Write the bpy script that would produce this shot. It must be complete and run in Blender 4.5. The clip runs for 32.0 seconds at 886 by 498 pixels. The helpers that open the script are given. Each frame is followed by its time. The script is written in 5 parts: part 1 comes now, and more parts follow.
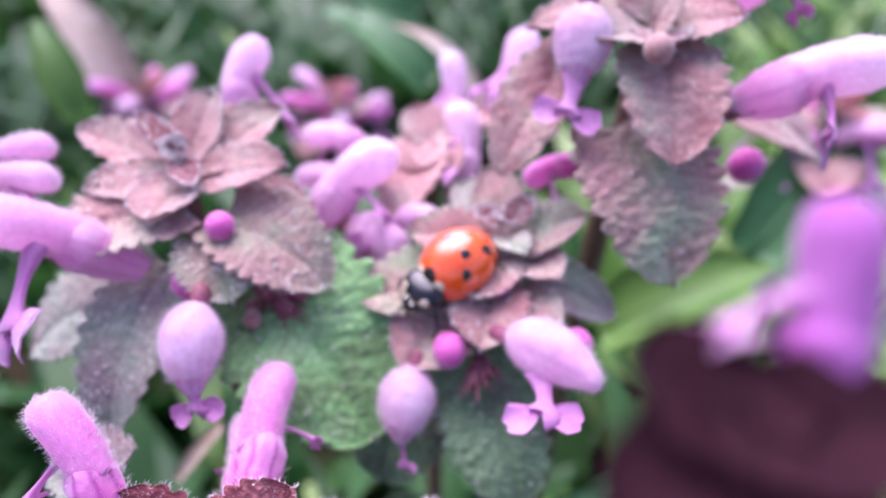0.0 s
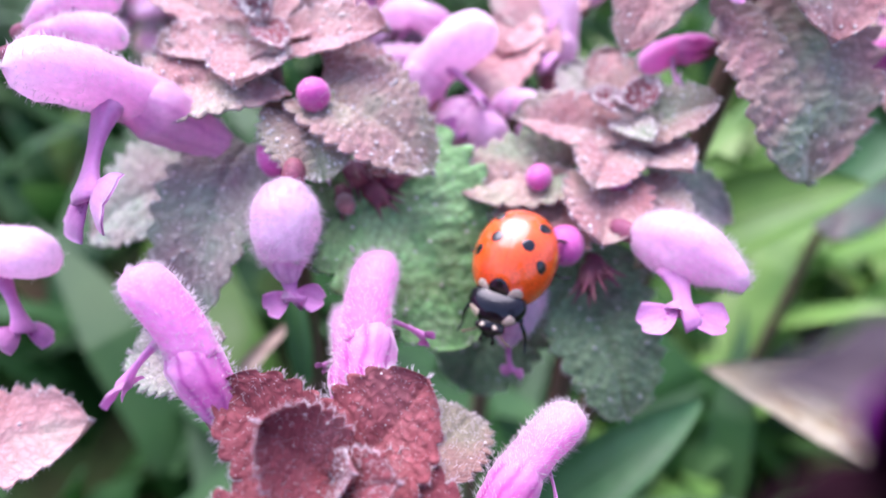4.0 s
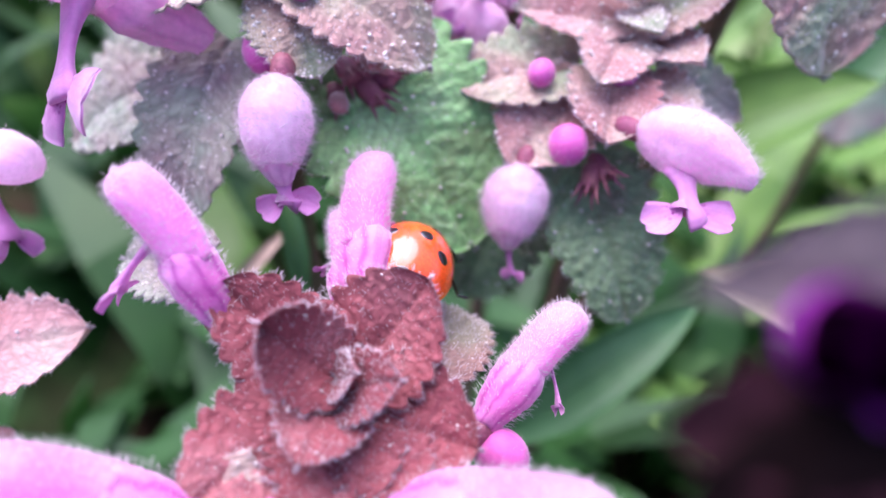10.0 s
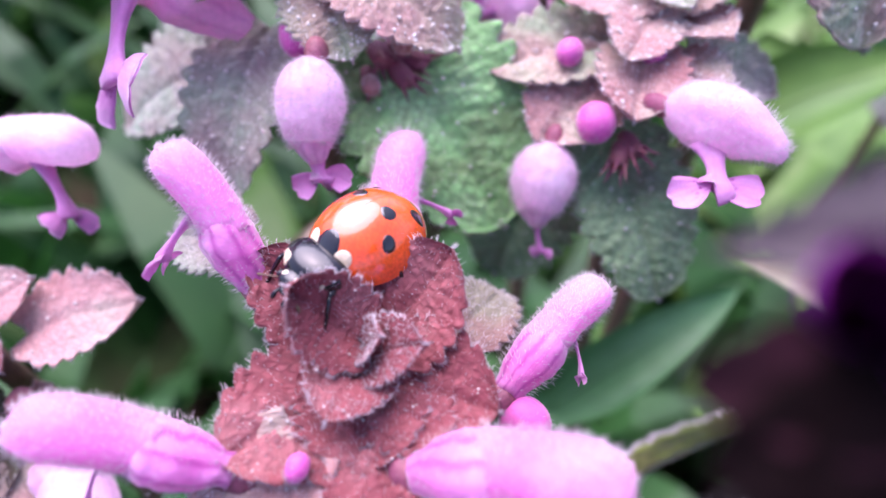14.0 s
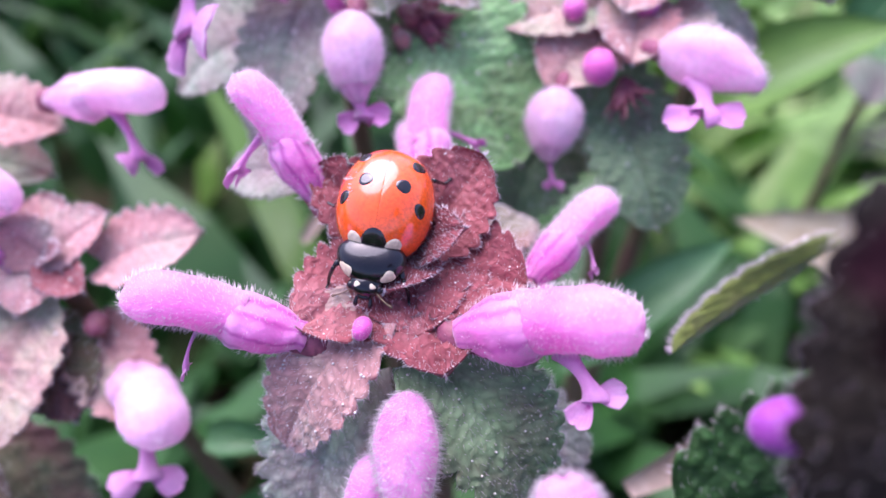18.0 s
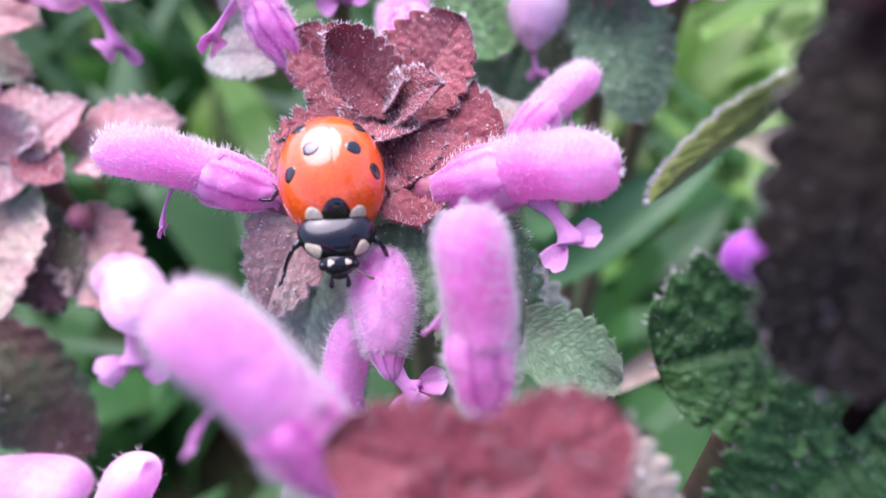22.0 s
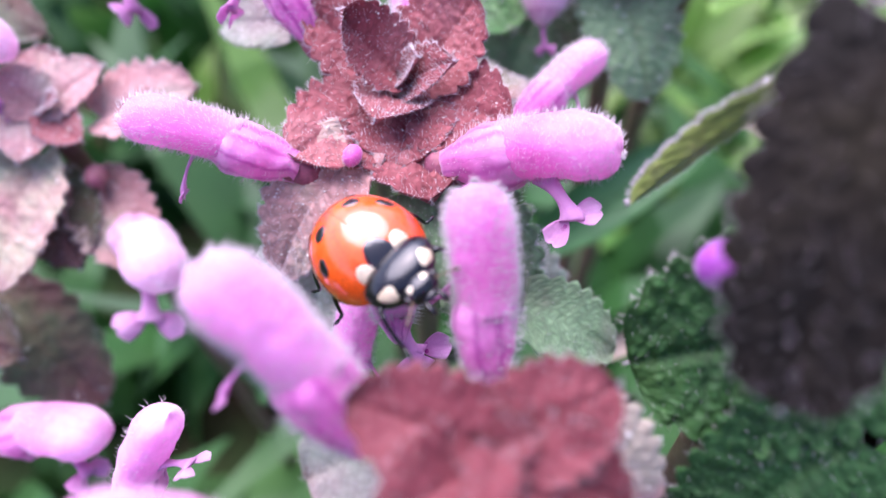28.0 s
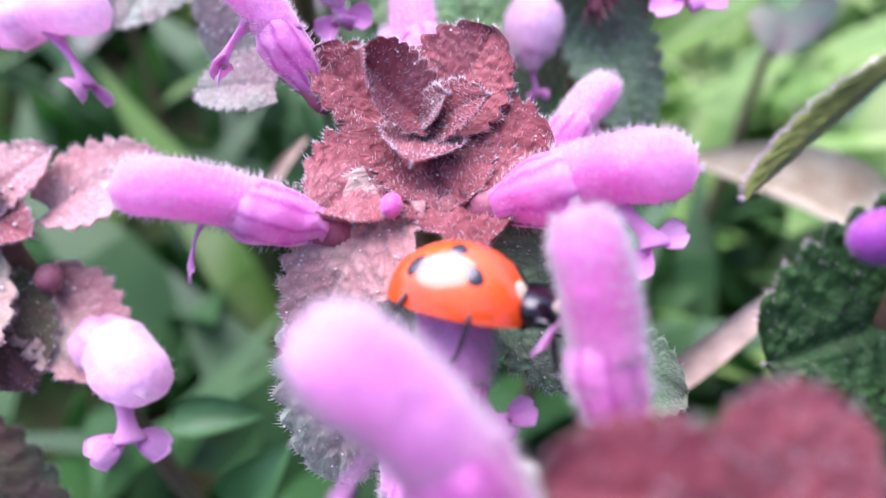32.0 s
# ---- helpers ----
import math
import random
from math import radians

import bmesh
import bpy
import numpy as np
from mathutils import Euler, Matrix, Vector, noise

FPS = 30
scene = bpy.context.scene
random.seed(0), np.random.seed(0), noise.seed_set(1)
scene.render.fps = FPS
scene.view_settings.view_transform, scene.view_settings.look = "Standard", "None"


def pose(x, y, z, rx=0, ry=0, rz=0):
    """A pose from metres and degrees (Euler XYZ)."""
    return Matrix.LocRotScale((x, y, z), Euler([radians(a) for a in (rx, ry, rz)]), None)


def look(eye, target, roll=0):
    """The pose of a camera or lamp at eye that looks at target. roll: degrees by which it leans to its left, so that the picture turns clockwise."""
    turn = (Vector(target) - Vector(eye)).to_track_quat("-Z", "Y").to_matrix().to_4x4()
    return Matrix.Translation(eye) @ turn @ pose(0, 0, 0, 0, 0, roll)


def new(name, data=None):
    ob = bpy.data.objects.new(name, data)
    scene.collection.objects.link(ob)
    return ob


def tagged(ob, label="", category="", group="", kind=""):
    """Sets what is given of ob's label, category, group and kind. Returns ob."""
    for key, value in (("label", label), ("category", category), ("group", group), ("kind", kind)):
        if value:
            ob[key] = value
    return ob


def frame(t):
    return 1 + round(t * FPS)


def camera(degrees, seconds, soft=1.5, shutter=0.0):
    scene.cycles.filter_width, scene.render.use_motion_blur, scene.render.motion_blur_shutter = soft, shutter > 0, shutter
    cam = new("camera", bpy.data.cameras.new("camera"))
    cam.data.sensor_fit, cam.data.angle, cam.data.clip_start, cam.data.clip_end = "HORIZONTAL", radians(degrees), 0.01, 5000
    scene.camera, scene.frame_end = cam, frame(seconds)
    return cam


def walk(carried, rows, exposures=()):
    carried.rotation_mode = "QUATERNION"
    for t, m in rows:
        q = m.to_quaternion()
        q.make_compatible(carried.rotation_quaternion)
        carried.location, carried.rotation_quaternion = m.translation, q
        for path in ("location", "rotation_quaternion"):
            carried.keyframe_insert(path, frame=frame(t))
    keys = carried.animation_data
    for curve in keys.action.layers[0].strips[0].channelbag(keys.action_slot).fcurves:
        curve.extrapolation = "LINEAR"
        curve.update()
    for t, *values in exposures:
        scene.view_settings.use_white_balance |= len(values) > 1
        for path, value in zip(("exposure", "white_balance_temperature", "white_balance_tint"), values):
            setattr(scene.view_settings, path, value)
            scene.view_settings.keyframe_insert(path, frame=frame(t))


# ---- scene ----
cam = camera(69.88, 32.0)
cam.data.dof.use_dof = True
cam.data.dof.focus_distance, cam.data.dof.aperture_fstop = 0.0312, 24.0
METRES, EYE, TILT, LEAN, TURN = 0.1, 0.148, -34.0, 0.0, 0.0
ROWS = [
    (0.0, -0.00000, -0.00000, 0.00000, 0.000, -0.000, 0.000),
    (0.5, 0.00044, 0.00066, -0.00591, -0.568, 0.157, -0.281),
    (1.0, -0.01492, -0.01067, -0.02041, 0.189, -0.794, -0.668),
    (1.5, -0.02091, -0.00765, -0.03433, 2.558, -2.384, -1.092),
    (2.0, -0.01704, -0.00004, -0.04436, 1.870, -3.229, -0.916),
    (2.5, -0.02376, 0.01954, -0.01534, 1.380, -2.930, -1.284),
    (4.5, -0.07963, 0.05133, -0.04423, -1.913, -6.692, -2.352),
    (5.0, -0.06334, 0.05010, -0.03954, -4.841, -8.332, -1.415),
    (5.5, -0.02683, 0.05658, -0.03416, -3.599, -9.289, -0.878),
    (6.0, -0.01707, 0.07484, -0.03255, -2.643, -9.358, -0.567),
    (6.5, -0.02438, 0.07802, -0.03263, -1.772, -9.757, -0.860),
    (7.0, -0.02126, 0.08093, -0.03925, -1.808, -10.171, -0.548),
    (7.5, -0.03620, 0.06239, -0.04622, -1.455, -9.753, -0.649),
    (8.0, -0.04503, 0.05196, -0.04621, -1.931, -9.121, -0.342),
    (8.5, -0.06552, 0.04957, -0.05649, -2.111, -9.638, -0.806),
    (9.0, -0.07160, 0.04906, -0.05532, -1.364, -10.843, -1.036),
    (9.5, -0.06805, 0.04909, -0.05210, -1.384, -12.572, -0.871),
    (10.0, -0.07586, 0.05661, -0.04770, -0.684, -12.916, -1.228),
    (10.5, -0.07988, 0.06953, -0.04012, 0.362, -13.266, -1.043),
    (11.0, -0.07390, 0.06620, -0.03036, -0.883, -12.733, -1.063),
    (11.5, -0.06269, 0.06344, -0.03374, -1.572, -12.663, -1.036),
    (12.0, -0.06829, 0.05862, -0.03409, -0.496, -12.737, -1.076),
    (12.5, -0.06941, 0.05291, -0.03969, 2.224, -14.158, -1.193),
    (13.0, -0.06622, 0.04596, -0.05491, 1.836, -14.046, -0.984),
    (13.5, -0.05963, 0.04090, -0.05912, 2.441, -14.265, -0.524),
    (14.0, -0.06469, 0.04463, -0.05630, 3.447, -13.380, -0.244),
    (14.5, -0.08535, 0.02430, -0.04760, 6.984, -14.273, -1.108),
    (16.5, -0.08308, 0.00317, -0.07524, 2.058, -12.327, -0.181),
    (17.0, -0.08947, -0.00788, -0.09079, 3.836, -12.166, -0.073),
    (17.5, -0.07881, -0.00565, -0.09541, 2.913, -11.939, 0.774),
    (18.0, -0.08067, -0.02209, -0.10209, 3.012, -11.828, 0.826),
    (18.5, -0.08757, -0.01700, -0.11482, 4.427, -12.586, 0.586),
    (19.0, -0.09434, -0.01675, -0.12813, 4.915, -13.121, 0.476),
    (19.5, -0.08793, -0.01557, -0.13243, 5.290, -13.391, 0.948),
    (20.0, -0.09127, -0.02618, -0.14144, 4.764, -13.433, 0.410),
    (20.5, -0.08218, -0.02359, -0.14501, 5.321, -14.685, 1.104),
    (21.0, -0.07422, -0.02494, -0.14740, 4.231, -15.246, 1.645),
    (21.5, -0.07651, -0.02944, -0.15969, 1.497, -15.576, 1.162),
    (22.0, -0.07020, -0.03320, -0.15793, 2.808, -14.543, 1.288),
    (22.5, -0.07434, -0.03437, -0.15409, 5.332, -15.507, 1.287),
    (23.0, -0.07693, -0.03602, -0.15612, 6.144, -16.706, 1.065),
    (23.5, -0.07686, -0.04019, -0.16363, 5.469, -17.469, 1.242),
    (24.0, -0.07617, -0.04159, -0.16950, 5.130, -18.672, 1.055),
    (24.5, -0.07326, -0.04136, -0.16789, 3.961, -16.947, 1.423),
    (25.0, -0.06915, -0.04494, -0.16649, 2.786, -16.691, 1.467),
    (25.5, -0.06440, -0.04476, -0.16970, 2.338, -16.298, 2.042),
    (27.5, -0.07245, -0.05167, -0.16306, -0.180, -16.972, -1.184),
    (28.0, -0.07379, -0.04805, -0.14893, 3.142, -17.918, -0.341),
    (28.5, -0.10499, -0.05667, -0.16097, 3.250, -16.864, -0.781),
    (29.0, -0.11529, -0.05147, -0.16401, 3.165, -16.320, -0.062),
    (29.5, -0.10792, -0.05197, -0.15878, 1.295, -16.158, 0.340),
    (30.0, -0.08971, -0.05217, -0.15155, 0.103, -17.602, 0.172),
    (30.5, -0.07618, -0.04773, -0.13795, -3.012, -17.664, -0.163),
    (31.0, -0.10336, -0.03579, -0.15522, -3.861, -14.906, 0.265),
    (31.5, -0.12916, -0.02172, -0.17267, -5.185, -12.422, 2.364),
    (32.0, -0.13984, -0.01040, -0.17318, -5.653, -10.464, 4.494),
]
walk(cam, [(t, pose(0, 0, EYE, TILT, LEAN, TURN) @ pose(METRES * x, METRES * y, METRES * z, 90 + pitch, roll, yaw)) for t, x, y, z, yaw, pitch, roll in ROWS], ((0.0, 1.03, 5720.0, 37.0), (2.0, 1.14, 5720.0, 36.0), (6.0, 1.16, 5720.0, 31.0), (12.0, 1.16, 5720.0, 38.0), (18.0, 1.14, 5720.0, 37.0), (22.0, 1.26, 5720.0, 32.0), (25.0, 1.12, 5720.0, 33.0), (28.0, 1.34, 5720.0, 31.0), (29.0, 1.36, 5720.0, 33.0), (32.0, 1.28, 5720.0, 35.0)))

# world, sun and exposure: a bright overcast spring day
SUN_UP, SUN_TURN = 64.0, -30.0
world = bpy.data.worlds.new("overcast_sky")
scene.world = world
world.use_nodes = True
_sky = world.node_tree.nodes.new("ShaderNodeTexSky")
_sky.sky_type, _sky.sun_disc = "NISHITA", False
_sky.sun_elevation, _sky.sun_rotation = radians(SUN_UP), radians(SUN_TURN)
_sky.dust_density, _sky.air_density = 4.0, 1.0
_back = world.node_tree.nodes["Background"]
world.node_tree.links.new(_sky.outputs[0], _back.inputs[0])
_back.inputs[1].default_value = 0.15
sun = new("sun", bpy.data.lights.new("sun", "SUN"))
sun.data.energy, sun.data.angle, sun.data.color = 3.0, radians(70), (1.0, 0.96, 0.9)
_az = radians(SUN_TURN)
sun.matrix_world = look((0, 0, 0), (-math.sin(_az) * math.cos(radians(SUN_UP)), -math.cos(_az) * math.cos(radians(SUN_UP)), -math.sin(radians(SUN_UP))))

MM = 0.001


# ---- materials ----
def node_material(name, colors, scale, rough=0.6, bump=0.3, bump_scale=None, translucent=0.0, coat=0.0, sheen=0.0, fine=None, spec=0.5, vein=None, mottle=0.55, cells=0.0, specks=None, deep=0.8):
    """A surface of two or three colours mixed by noise at two scales, with relief; scale in cycles a metre."""
    m = bpy.data.materials.new(name)
    m.use_nodes = True
    nt = m.node_tree
    n, l = nt.nodes, nt.links
    b = n["Principled BSDF"]
    tex = n.new("ShaderNodeTexCoord")
    info = n.new("ShaderNodeObjectInfo")
    shift = n.new("ShaderNodeVectorMath")
    shift.operation = "MULTIPLY_ADD"
    shift.inputs[1].default_value = (1, 1, 1)
    rnd = n.new("ShaderNodeCombineXYZ")
    l.new(info.outputs["Random"], rnd.inputs[0])
    l.new(tex.outputs["Object"], shift.inputs[0])
    l.new(rnd.outputs[0], shift.inputs[2])
    big = n.new("ShaderNodeTexNoise")
    big.inputs["Scale"].default_value, big.inputs["Detail"].default_value = scale, 3.0
    l.new(shift.outputs[0], big.inputs["Vector"])
    ramp = n.new("ShaderNodeValToRGB")
    ramp.color_ramp.elements[0].color, ramp.color_ramp.elements[0].position = (*colors[0], 1), 0.34
    ramp.color_ramp.elements[1].color, ramp.color_ramp.elements[1].position = (*colors[-1], 1), 0.66
    for k, c in enumerate(colors[1:-1]):
        e = ramp.color_ramp.elements.new(0.34 + 0.32 * (k + 1) / (len(colors) - 1))
        e.color = (*c, 1)
    l.new(big.outputs["Fac"], ramp.inputs[0])
    small = n.new("ShaderNodeTexNoise")
    small.inputs["Scale"].default_value, small.inputs["Detail"].default_value = fine or scale * 9, 4.0
    l.new(shift.outputs[0], small.inputs["Vector"])
    speck = n.new("ShaderNodeMix")
    speck.data_type, speck.blend_type = "RGBA", "MULTIPLY"
    speck.inputs["Factor"].default_value = mottle
    tone = n.new("ShaderNodeValToRGB")
    tone.color_ramp.elements[0].color, tone.color_ramp.elements[0].position = (0.5, 0.5, 0.5, 1), 0.3
    tone.color_ramp.elements[1].color, tone.color_ramp.elements[1].position = (1.25, 1.25, 1.25, 1), 0.7
    l.new(small.outputs["Fac"], tone.inputs[0])
    l.new(ramp.outputs[0], speck.inputs["A"])
    l.new(tone.outputs[0], speck.inputs["B"])
    color = speck.outputs["Result"]
    if vein:
        # darker or paler lines along the length of the petal or leaf, by its own coordinates
        uv = n.new("ShaderNodeUVMap")
        uv.uv_map = "UVMap"
        wave = n.new("ShaderNodeTexWave")
        wave.bands_direction = "Y"
        wave.inputs["Scale"].default_value, wave.inputs["Distortion"].default_value = vein[1], 2.5
        l.new(uv.outputs[0], wave.inputs["Vector"])
        cut = n.new("ShaderNodeMath")
        cut.operation = "POWER"
        cut.inputs[1].default_value = 4.0
        l.new(wave.outputs["Fac"], cut.inputs[0])
        dim = n.new("ShaderNodeMath")
        dim.operation = "MULTIPLY"
        dim.inputs[1].default_value = vein[2]
        l.new(cut.outputs[0], dim.inputs[0])
        mix = n.new("ShaderNodeMix")
        mix.data_type = "RGBA"
        l.new(dim.outputs[0], mix.inputs["Factor"])
        l.new(color, mix.inputs["A"])
        mix.inputs["B"].default_value = (*vein[0], 1)
        color = mix.outputs["Result"]
        # deeper at the neck, paler towards the end
        sep = n.new("ShaderNodeSeparateXYZ")
        l.new(uv.outputs[0], sep.inputs[0])
        fade = n.new("ShaderNodeValToRGB")
        fade.color_ramp.elements[0].color, fade.color_ramp.elements[0].position = (0.95, 0.85, 0.92, 1), 0.0
        fade.color_ramp.elements[1].color, fade.color_ramp.elements[1].position = (1.06, 1.32, 1.1, 1), 1.0
        e = fade.color_ramp.elements.new(0.35)
        e.color = (0.94, 0.54, 0.82, 1)
        e = fade.color_ramp.elements.new(0.75)
        e.color = (1.0, 1.0, 1.0, 1)
        l.new(sep.outputs[0], fade.inputs[0])
        tint = n.new("ShaderNodeMix")
        tint.data_type, tint.blend_type = "RGBA", "MULTIPLY"
        tint.inputs["Factor"].default_value = deep
        l.new(color, tint.inputs["A"])
        l.new(fade.outputs[0], tint.inputs["B"])
        color = tint.outputs["Result"]
    if specks:
        # small dark flecks about the middle of the lip
        dots = n.new("ShaderNodeTexVoronoi")
        dots.inputs["Scale"].default_value = 2600
        l.new(shift.outputs[0], dots.inputs["Vector"])
        thin = n.new("ShaderNodeMath")
        thin.operation = "LESS_THAN"
        thin.inputs[1].default_value = 0.30
        l.new(dots.outputs["Distance"], thin.inputs[0])
        mid = n.new("ShaderNodeMapRange")
        mid.inputs["From Min"].default_value, mid.inputs["From Max"].default_value = 0.68, 0.45
        l.new(sep.outputs[0], mid.inputs["Value"])
        amount = n.new("ShaderNodeMath")
        amount.operation = "MULTIPLY"
        l.new(thin.outputs[0], amount.inputs[0])
        l.new(mid.outputs[0], amount.inputs[1])
        dotted = n.new("ShaderNodeMix")
        dotted.data_type = "RGBA"
        l.new(amount.outputs[0], dotted.inputs["Factor"])
        l.new(color, dotted.inputs["A"])
        dotted.inputs["B"].default_value = (*specks, 1)
        color = dotted.outputs["Result"]
    if cells:
        # the net of sunken veins round the blistered cells, in rows between the side veins of the leaf
        quilt = n.new("ShaderNodeUVMap")
        quilt.uv_map = "Quilt"
        net = n.new("ShaderNodeTexVoronoi")
        net.feature, net.voronoi_dimensions = "DISTANCE_TO_EDGE", "2D"
        net.inputs["Scale"].default_value, net.inputs["Randomness"].default_value = cells, 0.8
        l.new(quilt.outputs[0], net.inputs["Vector"])
        across = n.new("ShaderNodeSeparateXYZ")
        l.new(quilt.outputs[0], across.inputs[0])
        rib = n.new("ShaderNodeMath")
        rib.operation = "PINGPONG"
        rib.inputs[1].default_value = 0.5
        l.new(across.outputs[0], rib.inputs[0])
        both = n.new("ShaderNodeMath")
        both.operation = "SMOOTH_MIN"
        both.inputs[2].default_value = 0.08
        l.new(net.outputs["Distance"], both.inputs[0])
        l.new(rib.outputs[0], both.inputs[1])
        dark = n.new("ShaderNodeValToRGB")
        dark.color_ramp.elements[0].color, dark.color_ramp.elements[0].position = (0.70, 0.67, 0.67, 1), 0.0
        dark.color_ramp.elements[1].color, dark.color_ramp.elements[1].position = (1.08, 1.08, 1.08, 1), 0.28
        l.new(both.outputs[0], dark.inputs[0])
        veined = n.new("ShaderNodeMix")
        veined.data_type, veined.blend_type = "RGBA", "MULTIPLY"
        veined.inputs["Factor"].default_value = 0.6
        l.new(color, veined.inputs["A"])
        l.new(dark.outputs[0], veined.inputs["B"])
        color = veined.outputs["Result"]
    l.new(color, b.inputs["Base Color"])
    b.inputs["Roughness"].default_value = rough
    b.inputs["Specular IOR Level"].default_value = spec
    b.inputs["Coat Weight"].default_value = coat
    b.inputs["Coat Roughness"].default_value = 0.04
    b.inputs["Sheen Weight"].default_value = sheen
    b.inputs["Sheen Roughness"].default_value = 0.4
    if bump:
        rel = n.new("ShaderNodeTexNoise")
        rel.inputs["Scale"].default_value, rel.inputs["Detail"].default_value = bump_scale or scale * 12, 3.0
        l.new(shift.outputs[0], rel.inputs["Vector"])
        bp = n.new("ShaderNodeBump")
        bp.inputs["Strength"].default_value, bp.inputs["Distance"].default_value = bump, 0.0002
        l.new(rel.outputs["Fac"], bp.inputs["Height"])
        if cells:
            soft = n.new("ShaderNodeMath")
            soft.operation = "SMOOTH_MIN"
            soft.inputs[1].default_value, soft.inputs[2].default_value = 0.35, 0.4
            l.new(both.outputs[0], soft.inputs[0])
            puff = n.new("ShaderNodeBump")
            puff.inputs["Strength"].default_value, puff.inputs["Distance"].default_value = 0.4, 0.0004
            l.new(soft.outputs[0], puff.inputs["Height"])
            l.new(puff.outputs[0], bp.inputs["Normal"])
        l.new(bp.outputs[0], b.inputs["Normal"])
    if translucent:
        tr = n.new("ShaderNodeBsdfTranslucent")
        l.new(color, tr.inputs["Color"])
        mx = n.new("ShaderNodeMixShader")
        mx.inputs[0].default_value = translucent
        l.new(b.outputs[0], mx.inputs[1])
        l.new(tr.outputs[0], mx.inputs[2])
        l.new(mx.outputs[0], n["Material Output"].inputs["Surface"])
    return m


CELLS = 2.0
RED_LEAF = node_material("red_leaf", [(0.25, 0.054, 0.066), (0.345, 0.085, 0.097), (0.435, 0.15, 0.158)], 260, 0.7, 0.3, 2600, 0.3, sheen=0.2, mottle=0.25, cells=CELLS)
MAUVE_LEAF = node_material("mauve_leaf", [(0.46, 0.205, 0.20), (0.57, 0.335, 0.30), (0.53, 0.45, 0.34)], 240, 0.7, 0.3, 2600, 0.25, sheen=0.7, mottle=0.25, cells=CELLS)
PALE_MAUVE_LEAF = node_material("pale_mauve_leaf", [(0.563, 0.272, 0.262), (0.679, 0.388, 0.369), (0.621, 0.485, 0.408)], 240, 0.7, 0.3, 2600, 0.25, sheen=0.7, mottle=0.25, cells=CELLS)
# a redder leaf, its colour also lowered for shade close to the camera
CRIMSON_LEAF = node_material("crimson_leaf", [(0.1132, 0.01056, 0.01811), (0.1735, 0.02263, 0.03395), (0.2263, 0.04526, 0.05658)], 300, 0.65, 0.3, 2600, 0.2, sheen=0.25, mottle=0.25, cells=CELLS)
OLIVE_LEAF = node_material("olive_leaf", [(0.476, 0.251, 0.238), (0.489, 0.37, 0.278), (0.396, 0.476, 0.291)], 220, 0.7, 0.3, 2600, 0.22, sheen=0.6, mottle=0.25, cells=CELLS)
GREY_LEAF = node_material("grey_leaf", [(0.425, 0.314, 0.294), (0.446, 0.435, 0.344), (0.364, 0.506, 0.344)], 200, 0.75, 0.3, 2600, 0.25, sheen=0.6, mottle=0.25, cells=CELLS)
GREEN_LEAF = node_material("green_leaf", [(0.213, 0.381, 0.134), (0.258, 0.549, 0.19), (0.403, 0.672, 0.291)], 260, 0.6, 0.6, 1800, 0.25, sheen=0.3, mottle=0.4, cells=CELLS)
DEEP_LEAF = node_material("deep_green_leaf", [(0.187, 0.22, 0.132), (0.22, 0.352, 0.171), (0.286, 0.44, 0.22)], 260, 0.65, 0.6, 1800, 0.2, sheen=0.4, mottle=0.4, cells=CELLS)
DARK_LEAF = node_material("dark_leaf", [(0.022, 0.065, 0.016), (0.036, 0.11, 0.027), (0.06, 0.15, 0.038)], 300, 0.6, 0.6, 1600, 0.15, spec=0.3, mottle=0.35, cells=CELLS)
# maroon and wine leaves taken almost to black: shade near the lens, as colour
SHADED_MAROON_LEAF = node_material("shaded_maroon_leaf", [(0.0048, 0.0021, 0.0024), (0.0078, 0.0036, 0.0036), (0.0108, 0.0054, 0.0048)], 220, 0.9, 0.2, 1800, 0.0, spec=0.05, mottle=0.3)
SHADED_WINE_LEAF = node_material("shaded_wine_leaf", [(0.020, 0.006, 0.009), (0.029, 0.008, 0.013), (0.037, 0.012, 0.017)], 220, 0.9, 0.2, 1800, 0.0, spec=0.1, mottle=0.3)
PURPLE_BUD = node_material("purple_bud", [(0.26, 0.03, 0.30), (0.36, 0.07, 0.40)], 500, 0.6, 0.3, 4000, 0.2, sheen=0.4, mottle=0.2)
MAGENTA_BUD = node_material("magenta_bud", [(0.26, 0.008, 0.15), (0.33, 0.03, 0.21)], 500, 0.6, 0.3, 4000, 0.1, mottle=0.2)
# grey-mauve leaf, darkened in its colour for the shade before the lens
SHADED_MAUVE_LEAF = node_material("shaded_mauve_leaf", [(0.035, 0.024, 0.029), (0.06, 0.044, 0.05), (0.085, 0.066, 0.068)], 220, 0.8, 0.5, 1800, 0.1)
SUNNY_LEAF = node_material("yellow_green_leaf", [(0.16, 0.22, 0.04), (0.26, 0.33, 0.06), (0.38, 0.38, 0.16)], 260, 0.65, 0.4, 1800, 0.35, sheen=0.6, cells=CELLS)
# near-black because the shade close to the lens is put into its colour
SHADE_TONED_LEAF = node_material("shade_toned_leaf", [(0.00528, 0.00396, 0.00264), (0.01056, 0.00726, 0.00462), (0.01584, 0.01188, 0.00594)], 220, 0.8, 0.5, 1800, 0.0, mottle=0.4, spec=0.2, cells=CELLS)
PETAL_TONES, PALE_TONES = [(0.84, 0.27, 0.64), (0.92, 0.40, 0.76), (0.95, 0.54, 0.85)], [(0.93, 0.56, 0.80), (0.97, 0.70, 0.88), (0.98, 0.81, 0.93)]
PETAL = node_material("petal", PETAL_TONES, 180, 0.7, 0.3, 5000, 0.45, sheen=1.0, spec=0.2, fine=2500, vein=((0.55, 0.08, 0.44), 5.0, 0.07), mottle=0.22, deep=0.6)
